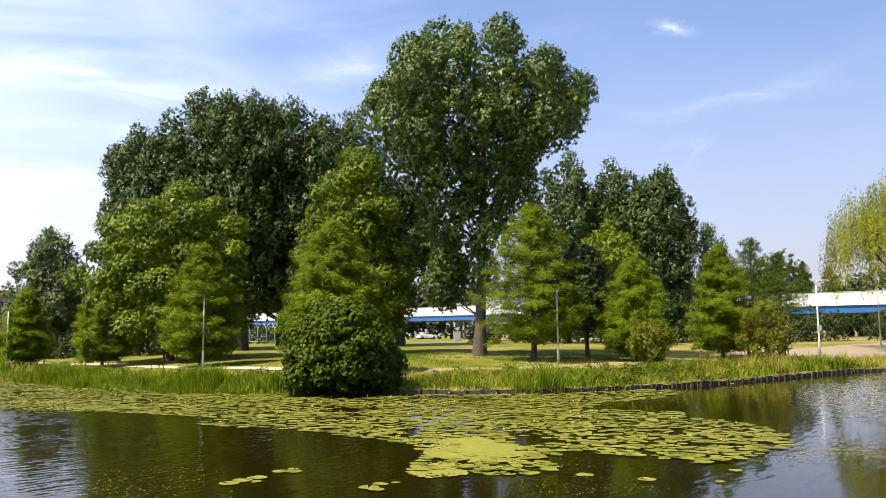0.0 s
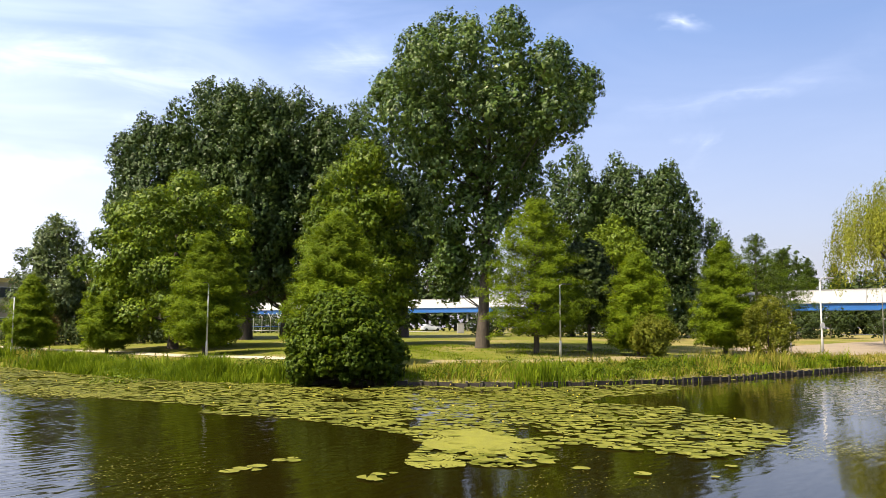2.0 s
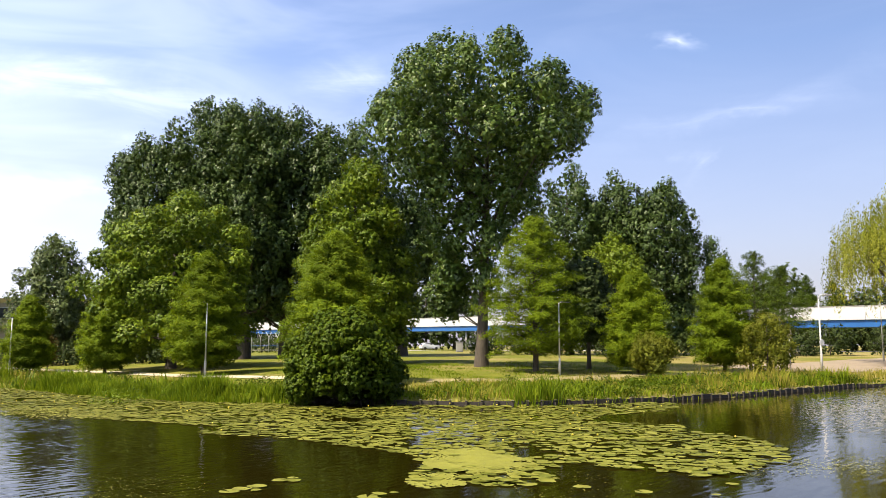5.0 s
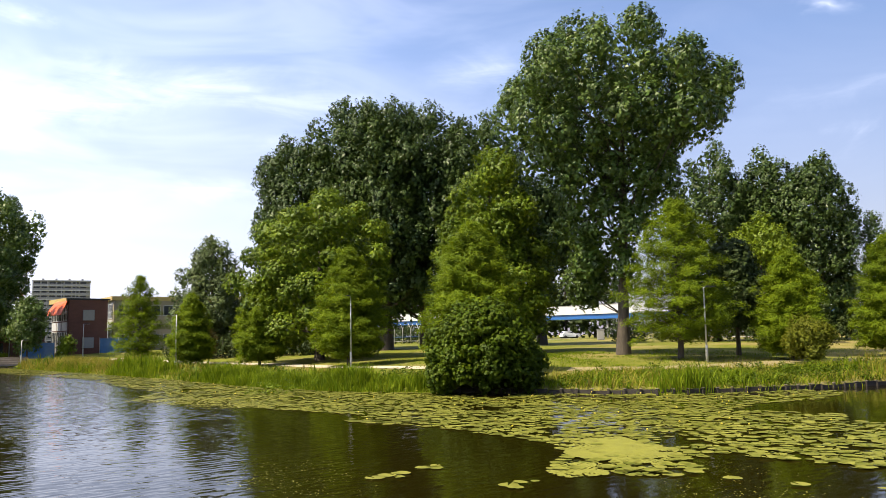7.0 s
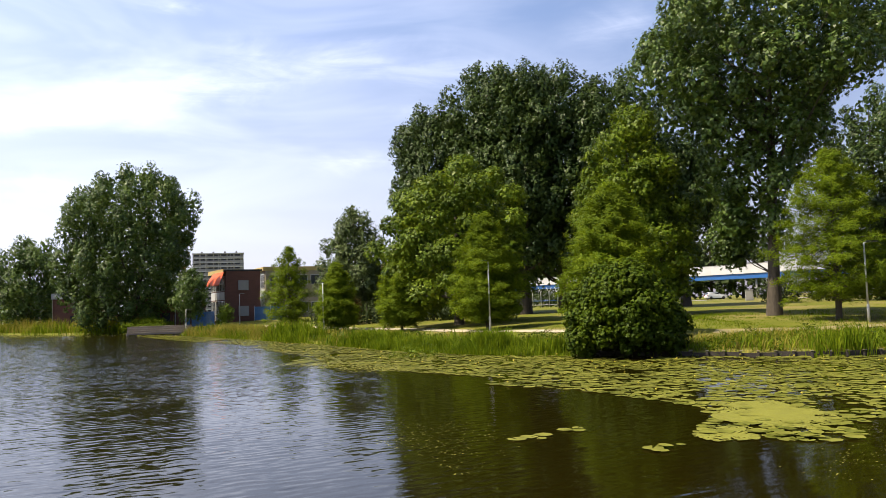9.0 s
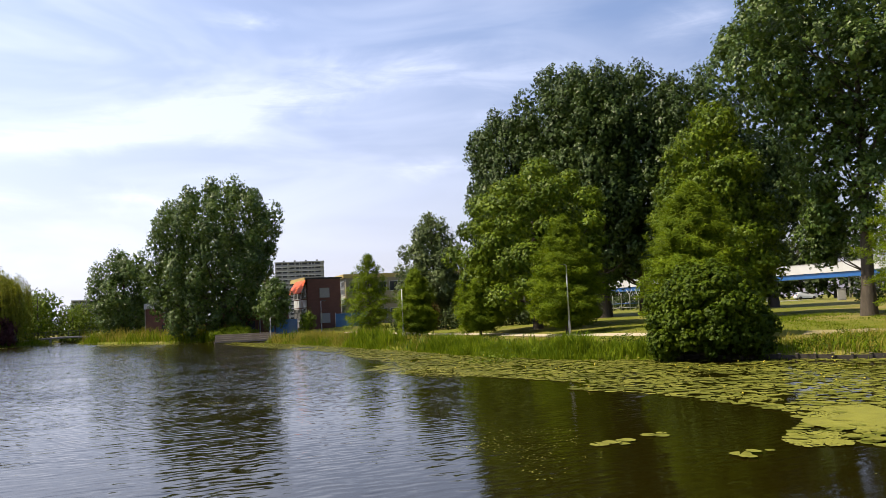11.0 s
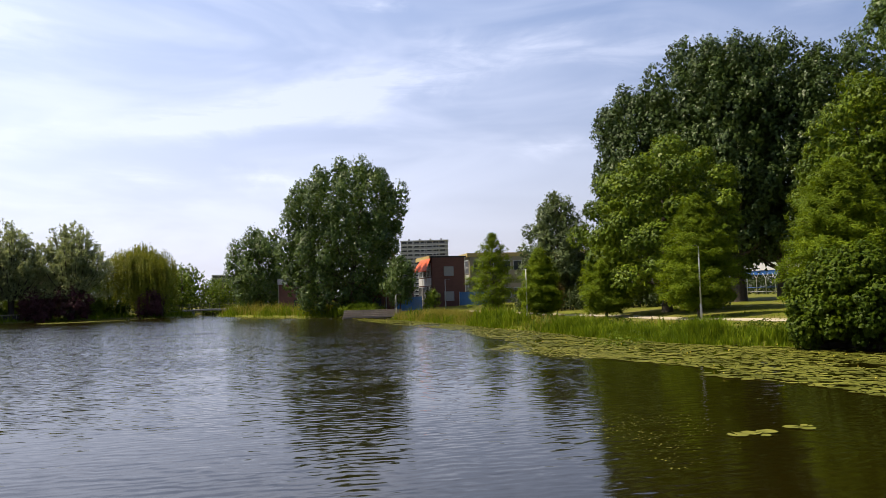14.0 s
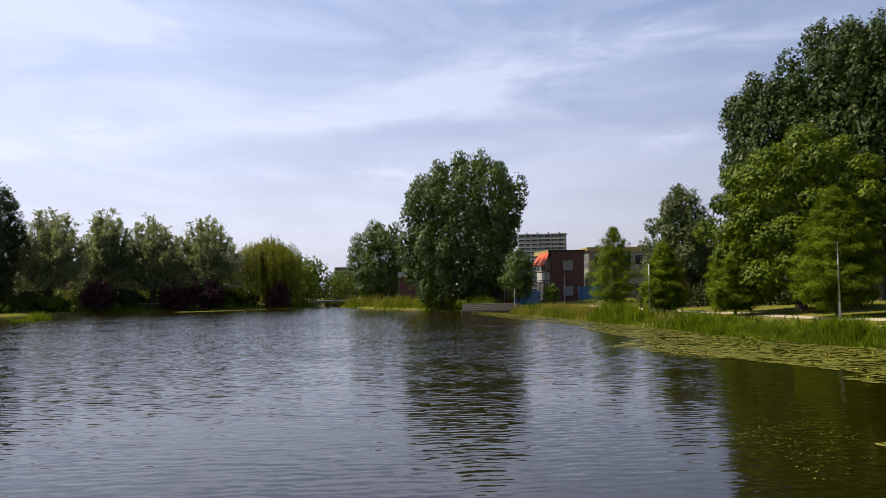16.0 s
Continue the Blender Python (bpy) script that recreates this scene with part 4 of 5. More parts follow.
# woods in the distance, copied from three trees
WOOD = [tree("tree", 40 + 9 * k, 128 + 9 * k, 12.5 + k, 9.5, M["far_leaf"], "dark green tree in the distant wood", ("dome", "round", "dome")[k], 0.03, 40, 48, 1.6, (0.72, 0.55), 120 + k, 0.25, 0.1, 1.2, group="distant wood", inner=0.45, twig=0.8, core=12) for k in range(3)]
GREEN = tree("tree", -139, 108, 11.5, 10, M["lime"], "mid-green broad tree behind the footbridge", "dome", 0.03, 44, 96, 1.5, (0.44, 0.33), 124, 0.25, 0.1, group="trees behind the footbridge", inner=0.45, core=14)
rng = np.random.default_rng(6)
for k, (x, y, s) in enumerate([(-146, 111, 1.0), (-133, 111, 0.68), (-137, 117, 0.72), (-131, 119, 0.62), (-152, 116, 1.1), (-130, 127, 0.6), (-145, 121, 0.66), (-133, 85.5, 0.75), (-138, 91, 0.85)]):
    copy_thing(GREEN, pose(x, y, ground_at(x, y), 0, 0, rng.uniform(0, 360)) @ Matrix.Diagonal((s, s, s * rng.uniform(0.9, 1.1), 1)))
rng = np.random.default_rng(5)
spots = []
for a, b, n, s in (((80, 116), (28, 178), 12, 1.15), ((110, 90), (20, 198), 10, 1.1), ((5, 200), (-40, 235), 7, 1.5), ((-40, 228), (-110, 250), 6, 1.5),
                   ((-160, 108), (-136, 100), 4, 0.75), ((-165, 125), (-150, 160), 5, 0.5), ((-128, 122), (-108, 116), 4, 0.8), ((-140, 40), (-142, 90), 8, 0.6),
                   ((-80, 125), (-48, 124), 5, 0.75), ((-90, 150), (-52, 140), 6, 0.9), ((60, -30), (-60, -40), 6, 1.4), ((125, 20), (115, 70), 4, 1.1), ((46, 64), (70, 56), 4, 1.15), ((-100, -20), (-150, 25), 5, 1.1)):
    for k in range(n):
        f = (k + 0.5) / n
        spots.append((a[0] + (b[0] - a[0]) * f + rng.normal() * 1.5, a[1] + (b[1] - a[1]) * f + rng.normal() * 1.5, s * rng.uniform(0.85, 1.15)))
for k, (x, y, s) in enumerate(spots):
    copy_thing(WOOD[k % 3], pose(x, y, ground_at(x, y), 0, 0, rng.uniform(0, 360)) @ Matrix.Diagonal((s, s, s * rng.uniform(0.9, 1.1), 1)))


# ---- grass, reeds and water plants ----
def blades(name, xy, z, height, width, lean, mat, label, category, seed):
    rng = np.random.default_rng(seed)
    n = len(xy)
    a = rng.uniform(0, 6.283, n)
    h = height * rng.uniform(0.55, 1.25, n)
    bend = rng.uniform(0.1, 1.0, n) * lean * h
    d = np.stack([np.cos(a), np.sin(a), np.zeros(n)], 1)
    s = np.stack([-np.sin(a + 0.6), np.cos(a + 0.6), np.zeros(n)], 1) * (width * rng.uniform(0.6, 1.3, n))[:, None]
    b = np.concatenate([xy, z[:, None]], 1)
    m = b + np.stack([d[:, 0] * bend * 0.3, d[:, 1] * bend * 0.3, h * 0.6], 1)
    t = b + np.stack([d[:, 0] * bend, d[:, 1] * bend, h], 1)
    V = np.stack([b - s, b + s, m + s * 0.8, m - s * 0.8, t], 1).reshape(-1, 3)
    i = np.arange(n) * 5
    ob = part_np(name, V, [np.stack([i, i + 1, i + 2, i + 3], 1), np.stack([i + 3, i + 2, i + 4], 1)], mat)
    return tagged(ob, label, category, kind="stuff")


def shore_scatter(rng, points, n, lo, hi, clump=0.0):
    """Spots along a shore, between lo and hi metres from the water."""
    Q = smooth_line(points, 0.5)
    T = unit(np.gradient(Q, axis=0))
    Nn = np.stack([T[:, 1], -T[:, 0]], 1)
    i = rng.integers(0, len(Q), n)
    if clump:
        keep = 0.5 + 0.5 * np.sin(i * 0.5 * clump) * np.sin(i * 0.5 * clump * 0.37 + 1) > rng.random(n) * 0.9
        i = i[keep]
    k = rng.uniform(lo, hi, len(i))
    return Q[i] + T[i] * rng.uniform(-0.4, 0.4, len(i))[:, None] + Nn[i] * k[:, None]


def along(x_from, x_to):
    return [p for p in MAIN_SHORE if x_to <= p[0] <= x_from]


rng = np.random.default_rng(8)


def grass_band(name, pts, n, lo, hi, height, width, lean, mat, label, seed, clump=0.0, category="grass", gaps=-9.0):
    xy = shore_scatter(np.random.default_rng(seed), pts, n, lo, hi, clump)
    thin = np.array([noise.noise((x * 0.33, y * 0.33, seed * 1.3)) + 0.5 * noise.noise((x * 1.1, y * 1.1, seed * 2.1)) for x, y in xy])
    xy = xy[thin > gaps + np.random.default_rng(seed + 1).normal(size=len(xy)) * 0.12]
    z = np.maximum(land(xy[:, 0], xy[:, 1]) - 0.03, -0.3)
    wave = np.array([0.8 + 1.1 * noise.noise((x * 0.3, y * 0.3, seed * 0.7)) + 0.75 * noise.noise((x * 1.7, y * 1.7, seed * 0.3)) for x, y in xy])
    return blades(name, xy, z, height * np.clip(wave, 0.25, 1.6), width, lean, mat, label, category, seed)


grass_band("reeds", along(-6, -25), 14000, -0.5, 1.3, 0.66, 0.023, 0.55, M["reed"], "dense upright green reeds along the water's edge", 201, category="reeds", gaps=-0.62)
grass_band("reeds", along(-22, -34), 3400, -0.4, 1.5, 0.36, 0.026, 0.7, M["reed"], "mixed green bank grass and low reeds before the school", 222, category="reeds", gaps=-0.45)
grass_band("reeds", [(-27.9, 49.1), (-30.5, 51.3), (-34.2, 54.3)], 2400, -0.4, 1.7, 0.92, 0.04, 0.45, M["reed"], "dense clump of tall bright reeds", 223, category="reeds")
grass_band("reeds", [(-34.5, 54.6), (-41.2, 60), (-53.3, 69.1)], 6500, -0.5, 2.2, 0.52, 0.026, 0.8, M["reed"], "rank green grass hanging over the water", 224, category="reeds", gaps=-0.3)
grass_band("bank_grass", [(-33.8, 54), (-41.2, 60), (-53.3, 69.1)], 9000, -0.1, 3.4, 0.62, 0.018, 0.8, M["dry_grass"], "olive and straw-coloured tall grass before the school", 227)
tree("shrub", -64.6, 77.2, 2.1, 5.6, M["reed"], "rounded bright green mound of soft growth behind the landing", "bush", 0.0, 60, 220, 0.5, (0.2, 0.06), 226, 0.04, 0.1, 0.8, 0.5, category="shrub", inner=0.6, fill=900, twig=0.3, spike=0.9)
grass_band("reeds", [(-64.5, 75.8), (-72, 79.3)], 4200, 0.4, 3.4, 1.35, 0.035, 0.5, M["reed"], "dense clump of tall grass behind the landing", 225, category="reeds")
grass_band("reeds", [(4.6, 32.7), (3.2, 32.3), (2.9, 32.3)], 380, -0.1, 1.1, 0.72, 0.022, 0.5, M["reed"], "clump of tall reeds on the timber edge", 203, category="reeds")
grass_band("reeds", [(23.4, 46.9), (21.6, 45.3)], 350, 0.1, 1.2, 1.1, 0.024, 0.5, M["reed"], "clump of tall reeds on the timber edge", 204, category="reeds")
grass_band("bank_grass", along(27, -2), 11500, 0.05, 6.4, 0.36, 0.014, 0.9, M["dry_grass"], "tall seeding grass on the bank, green to straw", 205)
grass_band("bank_grass", along(27, -2), 20000, -0.08, 5.6, 0.36, 0.02, 1.0, M["reed"], "lush green grass and weeds on the bank", 206, 0.45)
grass_band("bank_grass", along(-0, -55), 10000, 1.0, 5.8, 0.26, 0.013, 0.6, M["dry_grass"], "tall seeding grass between reeds and path", 207)
grass_band("bank_grass", along(-0, -55), 15000, -0.2, 4.0, 0.26, 0.02, 0.8, M["reed"], "short rank grass under the reeds", 216)
grass_band("bank_grass", along(22, 12), 1500, 0.2, 2.6, 0.85, 0.02, 0.6, M["dry_grass"], "tall feathery grass in seed by the timber edge", 217, gaps=0.0)
grass_band("bank_grass", along(24, 12), 1800, 0.1, 3.0, 0.7, 0.022, 0.7, M["reed"], "tall green grass by the timber edge", 218, gaps=0.0)
grass_band("bank_grass", along(-20, -54), 3600, -0.2, 3.0, 0.6, 0.02, 0.5, M["dry_grass"], "straw-coloured tall grass among the reeds", 214, 0.4)
grass_band("bank_weeds", along(-10, -54), 1500, -0.3, 2.6, 0.68, 0.05, 0.8, M["lime"], "broad-leaved green plants among the reeds", 215, 0.8, category="weeds")
grass_band("bank_grass", along(45, 19), 4000, 0.3, 7.0, 0.5, 0.016, 0.6, M["dry_grass"], "tall dry grass beside the pavement", 208)
grass_band("reeds", along(-66, -112), 7000, -0.3, 4.5, 1.2, 0.04, 0.5, M["reed"], "reeds and rough grass on the far bank", 209, 0.25, category="reeds")
grass_band("bank_grass", along(-66, -112), 6000, 0.5, 8.0, 1.45, 0.035, 0.5, M["dry_grass"], "rough tall grass on the far bank", 210)
grass_band("reeds", FAR_SHORE[2:8], 4500, -0.3, 2.5, 0.9, 0.05, 0.5, M["reed"], "low green bank plants under the willows", 211, 0.3, category="reeds")
grass_band("reeds", [(-98, 38.4), (-91.5, 33)], 900, -0.5, 1.5, 0.8, 0.05, 0.5, M["reed"], "reed bed reaching into the pond", 212, category="reeds")
grass_band("lawn_tufts", along(27, -30), 22000, 9.3, 22.0, 0.13, 0.012, 0.9, M["reed"], "short tufts in the mown lawn", 213)


def weed_band(pts, n, lo, hi, seed, label, mat=None, tall=0.6):
    """Broad-leaved weeds: small leafy tufts."""
    r = np.random.default_rng(seed)
    xy = shore_scatter(r, pts, n, lo, hi, 0.6)
    h = r.uniform(0.15, tall, len(xy)) ** 1.2
    idx = np.repeat(np.arange(len(xy)), 26)
    pos = np.concatenate([xy[idx] + r.normal(size=(len(idx), 2)) * 0.13, np.zeros((len(idx), 1))], 1)
    pos[:, 2] = land(xy[:, 0], xy[:, 1])[idx] + r.random(len(idx)) * h[idx]
    nor = unit(np.array((0, 0, 0.7)) + r.normal(size=pos.shape) * 0.6)
    V, F = leaf_quads(r, pos, nor, 0.13, 0.06)
    return tagged(part_np("bank_weeds", V, F, mat or M["shrub"]), label, "weeds", kind="stuff")


weed_band(along(27, -2), 900, 0.1, 6.0, 231, "dark leafy weeds scattered through the bank grass")
weed_band([(-13.4, 36.6), (-11.6, 35.8)], 120, 1.4, 3.4, 233, "bright leafy plants standing above the reeds", M["lime"], 1.5)
weed_band(along(-2, -55), 800, 0.6, 6.0, 232, "dark leafy weeds scattered between the reeds")


def in_poly(P, poly):
    x, y = P[:, 0], P[:, 1]
    c = np.zeros(len(P), dtype=bool)
    for (ax, ay), (bx, by) in zip(poly, poly[1:] + poly[:1]):
        cr = (ay > y) != (by > y)
        c ^= cr & (x < (bx - ax) * (y - ay) / ((by - ay) or 1e-9) + ax)
    return c


def pad_arrays(rng, xy, r, z=0.006):
    """Floating leaves: notched discs, a little dished and tilted."""
    n, k = len(xy), 11
    ang = np.linspace(0.22, 2 * np.pi - 0.22, k)[None] + rng.uniform(0, 6.283, n)[:, None]
    rr = (r * rng.uniform(0.55, 1.35, n))[:, None] * (1 + 0.06 * rng.normal(size=(n, k)))
    tilt = rng.normal(size=(n, 2)) * 0.035
    dx, dy = rr * np.cos(ang), rr * 0.93 * np.sin(ang)
    zz = z + rng.uniform(0, 0.012, n)[:, None] + np.abs(dx * tilt[:, :1] + dy * tilt[:, 1:]) + 0.004
    rim = np.stack([xy[:, :1] + dx, xy[:, 1:] + dy, zz], -1)
    mid = np.stack([xy[:, 0], xy[:, 1], np.full(n, z)], -1)[:, None]
    V = np.concatenate([mid, rim], 1).reshape(-1, 3)
    b = (np.arange(n) * (k + 1))[:, None]
    i = np.arange(1, k)[None]
    F = np.stack([np.broadcast_to(b, (n, k - 1)), b + i, b + i + 1], -1).reshape(-1, 3)
    return V, F


LILY_BED = [(-18.1, 30.0), (-15.6, 30.6), (-13.4, 29.4), (-10.6, 26.4), (-8.4, 25.3), (-6.3, 24.0), (-6.8, 22.5), (-3.7, 20.9), (-1.9, 19.3), (-0.5, 17.8), (-0.4, 16.9), (-0.6, 14.5), (0.5, 14.2),
            (1.4, 13.9), (2.2, 14.7), (1.9, 15.8), (2.5, 16.7), (3.5, 16.0), (4.8, 15.0), (5.8, 15.6), (7.2, 17.2), (7.9, 19.0), (8.0, 21.1), (7.1, 22.6), (7.1, 24.9), (4.5, 25.8), (5.3, 27.8),
            (8.1, 29.8), (10.0, 33.5), (8.7, 34.4), (6.8, 33.6), (3, 32.1), (-1, 33), (-6.7, 34), (-10.9, 35.3), (-16.7, 39.2), (-22.3, 44.1), (-30.5, 51.2), (-41.2, 59.8), (-53.5, 69.2), (-62, 74),
            (-58.3, 68.4), (-42.6, 55.5), (-32.9, 48.6), (-23.4, 38.7), (-19.6, 35.2)]


# sheets of duckweed: outline and number of leaves
SCUM = (([(-0.35, 16.59), (-0.17, 18.09), (0.11, 18.94), (0.89, 19.18), (1.27, 17.98), (1.92, 17.23), (1.87, 16.51), (1.29, 15.34), (0.73, 15.45), (0.21, 15.89), (-0.17, 16.06)], 34000), ([(-0.66, 14.36), (-0.37, 15.32), (0.1, 15.62), (0.43, 15.47), (0.45, 14.07), (-0.19, 13.74)], 5000),
        ([(5.4, 15.2), (7.0, 17.6), (8.3, 17.9), (11.5, 17.6), (11.5, 14.6), (7.8, 14.2), (6.6, 14.9)], 5500), ([(-7.2, 15.9), (-4.6, 15.4), (-2.8, 13.4), (-3.4, 10.5), (-5.9, 12.5)], 1400), ([(1.6, 15.6), (2.6, 15.7), (4.2, 13.5), (3.6, 10.5), (0.4, 11.5)], 800),
        ([(-12.4, 26.0), (-9.5, 27.2), (-10.5, 29), (-16, 32), (-18.5, 30)], 6500), ([(-17.5, 18.0), (-13, 17.6), (-13.2, 19.0), (-17, 19.4)], 900), ([(-24, 9.5), (-21, 10), (-31, 14), (-52, 19.5), (-56, 18.5), (-34, 11.5)], 2600),
        ([(-119.5, 66), (-109, 60.5), (-110, 69), (-113, 78), (-117, 90), (-120, 90), (-118, 78)], 26000), ([(-68, 76.2), (-67, 74), (-88, 77.5), (-98, 86), (-97, 87.5), (-83, 81.5)], 20000))


def water_plants():
    rng = np.random.default_rng(9)
    P = np.stack([rng.uniform(-63, 11, 120000), rng.uniform(13, 75, 120000)], 1)
    P = P[in_poly(P, LILY_BED)]
    hole = np.array([noise.noise((x * 0.45, y * 0.3, 3.1)) + 0.5 * noise.noise((x * 1.3, y * 0.9, 7.7)) for x, y in P])
    P = P[hole > -0.42 + rng.normal(size=len(P)) * 0.08]
    P = P[rng.permutation(len(P))]
    # keep them from lying wholly over one another; looser and larger out towards the open water
    taken, keep = {}, []
    loose = P[:, 0] * 0.5 - P[:, 1] + 20 > 0
    for k, (x, y) in enumerate(P):
        cell = 0.205 if loose[k] else 0.17
        c = (int(x // cell), int(y // cell), loose[k])
        if c not in taken:
            taken[c] = 1
            keep.append(k)
    P = P[keep]
    P = P + rng.normal(size=P.shape) * 0.03
    for sheet in SCUM[:2]:
        P = P[~(in_poly(P, sheet[0]) & (rng.random(len(P)) < (0.85 if sheet[1] > 9000 else 0.3)))]
    near = P[:, 1] < 19.3
    kinds = []
    for k in range(8):
        V, F = pad_arrays(rng, np.zeros((1, 2)), 0.138)
        kinds.append(mesh_np("lily_pad", V, F, M["pad"]))
    singles = P[near][:290]
    for k, (x, y) in enumerate(singles):
        ob = new("lily_pad", kinds[k % 8])
        ob.matrix_world = pose(x, y, 0.004 + 0.002 * (k % 4), 0, 0, rng.uniform(0, 360))
        tagged(ob, "round yellow-green lily pad at the edge of the mat", "lily pad", "lily pads at the edge of the mat")
    P = np.concatenate([P[~near], P[near][290:]])
    V, F = pad_arrays(rng, P, np.where(P[:, 1] < 26, 0.135, 0.125))
    tagged(part_np("lily_pads", V, F, M["pad"]), "mat of round yellow-green water lily pads on the pond", "lily pads", kind="stuff")
    fl = P[rng.random(len(P)) < 0.013]
    a = np.linspace(0, 6.283, 6)[:-1]
    ring = np.stack([np.cos(a) * 0.035, np.sin(a) * 0.035, np.full(5, 0.1)], 1)
    V = np.concatenate([np.concatenate([[(x, y, 0.06)], ring + (x, y, 0), [(x, y, 0.125)]]) for x, y in fl])
    F = np.concatenate([np.array([(0, j + 1, (j + 1) % 5 + 1) for j in range(5)] + [(6, (j + 1) % 5 + 1, j + 1) for j in range(5)]) + 7 * k for k in range(len(fl))])
    tagged(part_np("lily_flowers", V, F, M["flower"]), "small yellow water lily flowers above the pads", "flowers", kind="stuff")
    # single pads out on the open water
    clumps = [(-3.4, 13.5), (-3.25, 13.75), (-3.05, 13.95), (-3.0, 13.6), (-2.82, 14.62), (-2.62, 14.8), (-2.6, 14.6), (-1.12, 13.0), (-0.95, 13.2), (-0.72, 13.42), (-0.98, 12.8),
              (3.3, 13.4), (0.72, 14.45), (0.95, 14.6), (1.15, 14.4), (2.4, 13.9), (4.4, 13.2), (5.0, 14.2)]
    for k, (x, y) in enumerate(clumps):
        V, F = pad_arrays(rng, np.zeros((1, 2)), 0.14)
        ob = part_np("lily_pad", V, F, M["pad"])
        ob.matrix_world = pose(x, y, 0.004 + 0.003 * (k % 3), 0, 0, rng.uniform(0, 360))
        tagged(ob, "single round pale green lily pad on open water", "lily pad", "lily pads on open water")
    # duckweed: sheets of tiny leaves
    for poly, n in SCUM:
        xs, ys = zip(*poly)
        Q = np.stack([rng.uniform(min(xs), max(xs), n * 2), rng.uniform(min(ys), max(ys), n * 2)], 1)
        Q = Q[in_poly(Q, poly)]
        edge = np.full(len(Q), 9.0)
        for (ax, ay), (bx, by) in zip(poly, poly[1:] + poly[:1]):
            dx, dy = bx - ax, by - ay
            k = np.clip(((Q[:, 0] - ax) * dx + (Q[:, 1] - ay) * dy) / (dx * dx + dy * dy), 0, 1)
            edge = np.minimum(edge, np.hypot(Q[:, 0] - ax - k * dx, Q[:, 1] - ay - k * dy))
        hole = np.array([noise.noise((x * 1.1, y * 0.7, 1.7)) + 0.6 * noise.noise((x * 3.1, y * 2.1, 4.4)) for x, y in Q])
        dense = n > 4000 and n != 5500
        Q = Q[hole + np.minimum(edge, 1.0) * (1.0 if dense else 0.5) + rng.normal(size=len(Q)) * 0.5 > (0.62 if n == 34000 else 0.86 if dense else 0.6)][:n]
        r = (0.034 if dense else 0.011) * rng.uniform(0.6, 1.6, len(Q))
        a = rng.uniform(0, 6.283, len(Q))
        V = np.stack([np.stack([Q[:, 0] + r * np.cos(a + k * 1.257), Q[:, 1] + r * np.sin(a + k * 1.257), np.full(len(Q), 0.016 if n > 30000 else 0.012) + 0.006 * rng.random(len(Q))], 1) for k in range(5)], 1).reshape(-1, 3)
        F = np.arange(5 * len(Q)).reshape(-1, 5)
        tagged(part_np("duckweed", V, F, M["weed"]), "bright yellow-green duckweed scum on the water", "duckweed", kind="stuff")


water_plants()


# ---- built things ----
def heading(p, q):
    return math.degrees(math.atan2(q[1] - p[1], q[0] - p[0]))


def timber_edge():
    """Tarred boards and posts that hold the bank."""
    Q = smooth_line(along(30, -7), 0.62)
    root = tagged(new("retaining_wall"), "low tarred timber boarding with posts along the bank", "retaining wall", kind="structure")
    rng = np.random.default_rng(12)
    for p, q in zip(Q[:-1], Q[1:]):
        L = float(np.hypot(*(q - p)))
        b = box_part("board", (0, L + 0.02, -0.03, 0.03, -0.4, 0.18 + rng.uniform(-0.05, 0.03)), M["timber"], root)
        b.matrix_world = pose(p[0], p[1], 0, rng.uniform(-3, 3), 0, heading(p, q))
        s = box_part("post", (-0.05, 0.05, -0.05, 0.05, -0.6, 0.18 + rng.uniform(-0.04, 0.03)), M["timber"], root, bevel=0.012)
        s.matrix_world = pose(p[0], p[1] - 0.07, 0, rng.uniform(-4, 4), rng.uniform(-3, 3), heading(p, q))
        c = box_part("post_cap", (-0.055, 0.055, -0.055, 0.055, 0, 0.02), M["deck"], root, "paler post top")
        c.matrix_world = pose(p[0], p[1] - 0.07, s.matrix_world.translation.z + 0.212, 0, 0, heading(p, q))


timber_edge()


def tube_part(name, line, mat, parent, sides=10, label=""):
    V, F = tubes([line], sides)
    n = len(V)
    return part_np(name, V, [F, np.array([list(range(sides))[::-1], list(range(n - sides, n))])], mat, parent, label, smooth=False)


def path_lamp(x, y, top, turn, group="footpath lamps"):
    g = ground_at(x, y)
    h = top - g
    root = empty("street_lamp", pose(x, y, g, 0, 0, turn), "slim galvanised lamp post with flat head beside the path", "street lamp", group)
    tube_part("base", [((0, 0, -0.1), 0.075), ((0, 0, 0.9), 0.07), ((0, 0, 0.95), 0.05)], M["galv"], root)
    tube_part("pole", [((0, 0, 0.9), 0.05), ((0, 0, h), 0.036)], M["galv"], root)
    tube_part("arm", [((0, 0, h - 0.05), 0.025), ((0.12, 0, h + 0.02), 0.022), ((0.3, 0, h + 0.05), 0.02)], M["galv"], root, 6)
    bm = bmesh.new()
    box(bm, 0.12, 0.72, -0.11, 0.11, h + 0.02, h + 0.09, 0.02)
    head = part("head", bm, M["dark_metal"], root, "dark flat lamp head")
    box_part("lens", (0.18, 0.66, -0.08, 0.08, h + 0.006, h + 0.019), M["white"], head, "pale lamp lens")


path_lamp(-14.05, 47.7, 4.9, 150)
path_lamp(6.55, 46.2, 4.81, 20)
path_lamp(-30.7, 57.2, 4.35, 120)
path_lamp(-58.14, 86.17, 4.55, 60)
path_lamp(-58.44, 76.1, 2.72, 60)
path_lamp(37.0, 68.7, 6.2, 20)


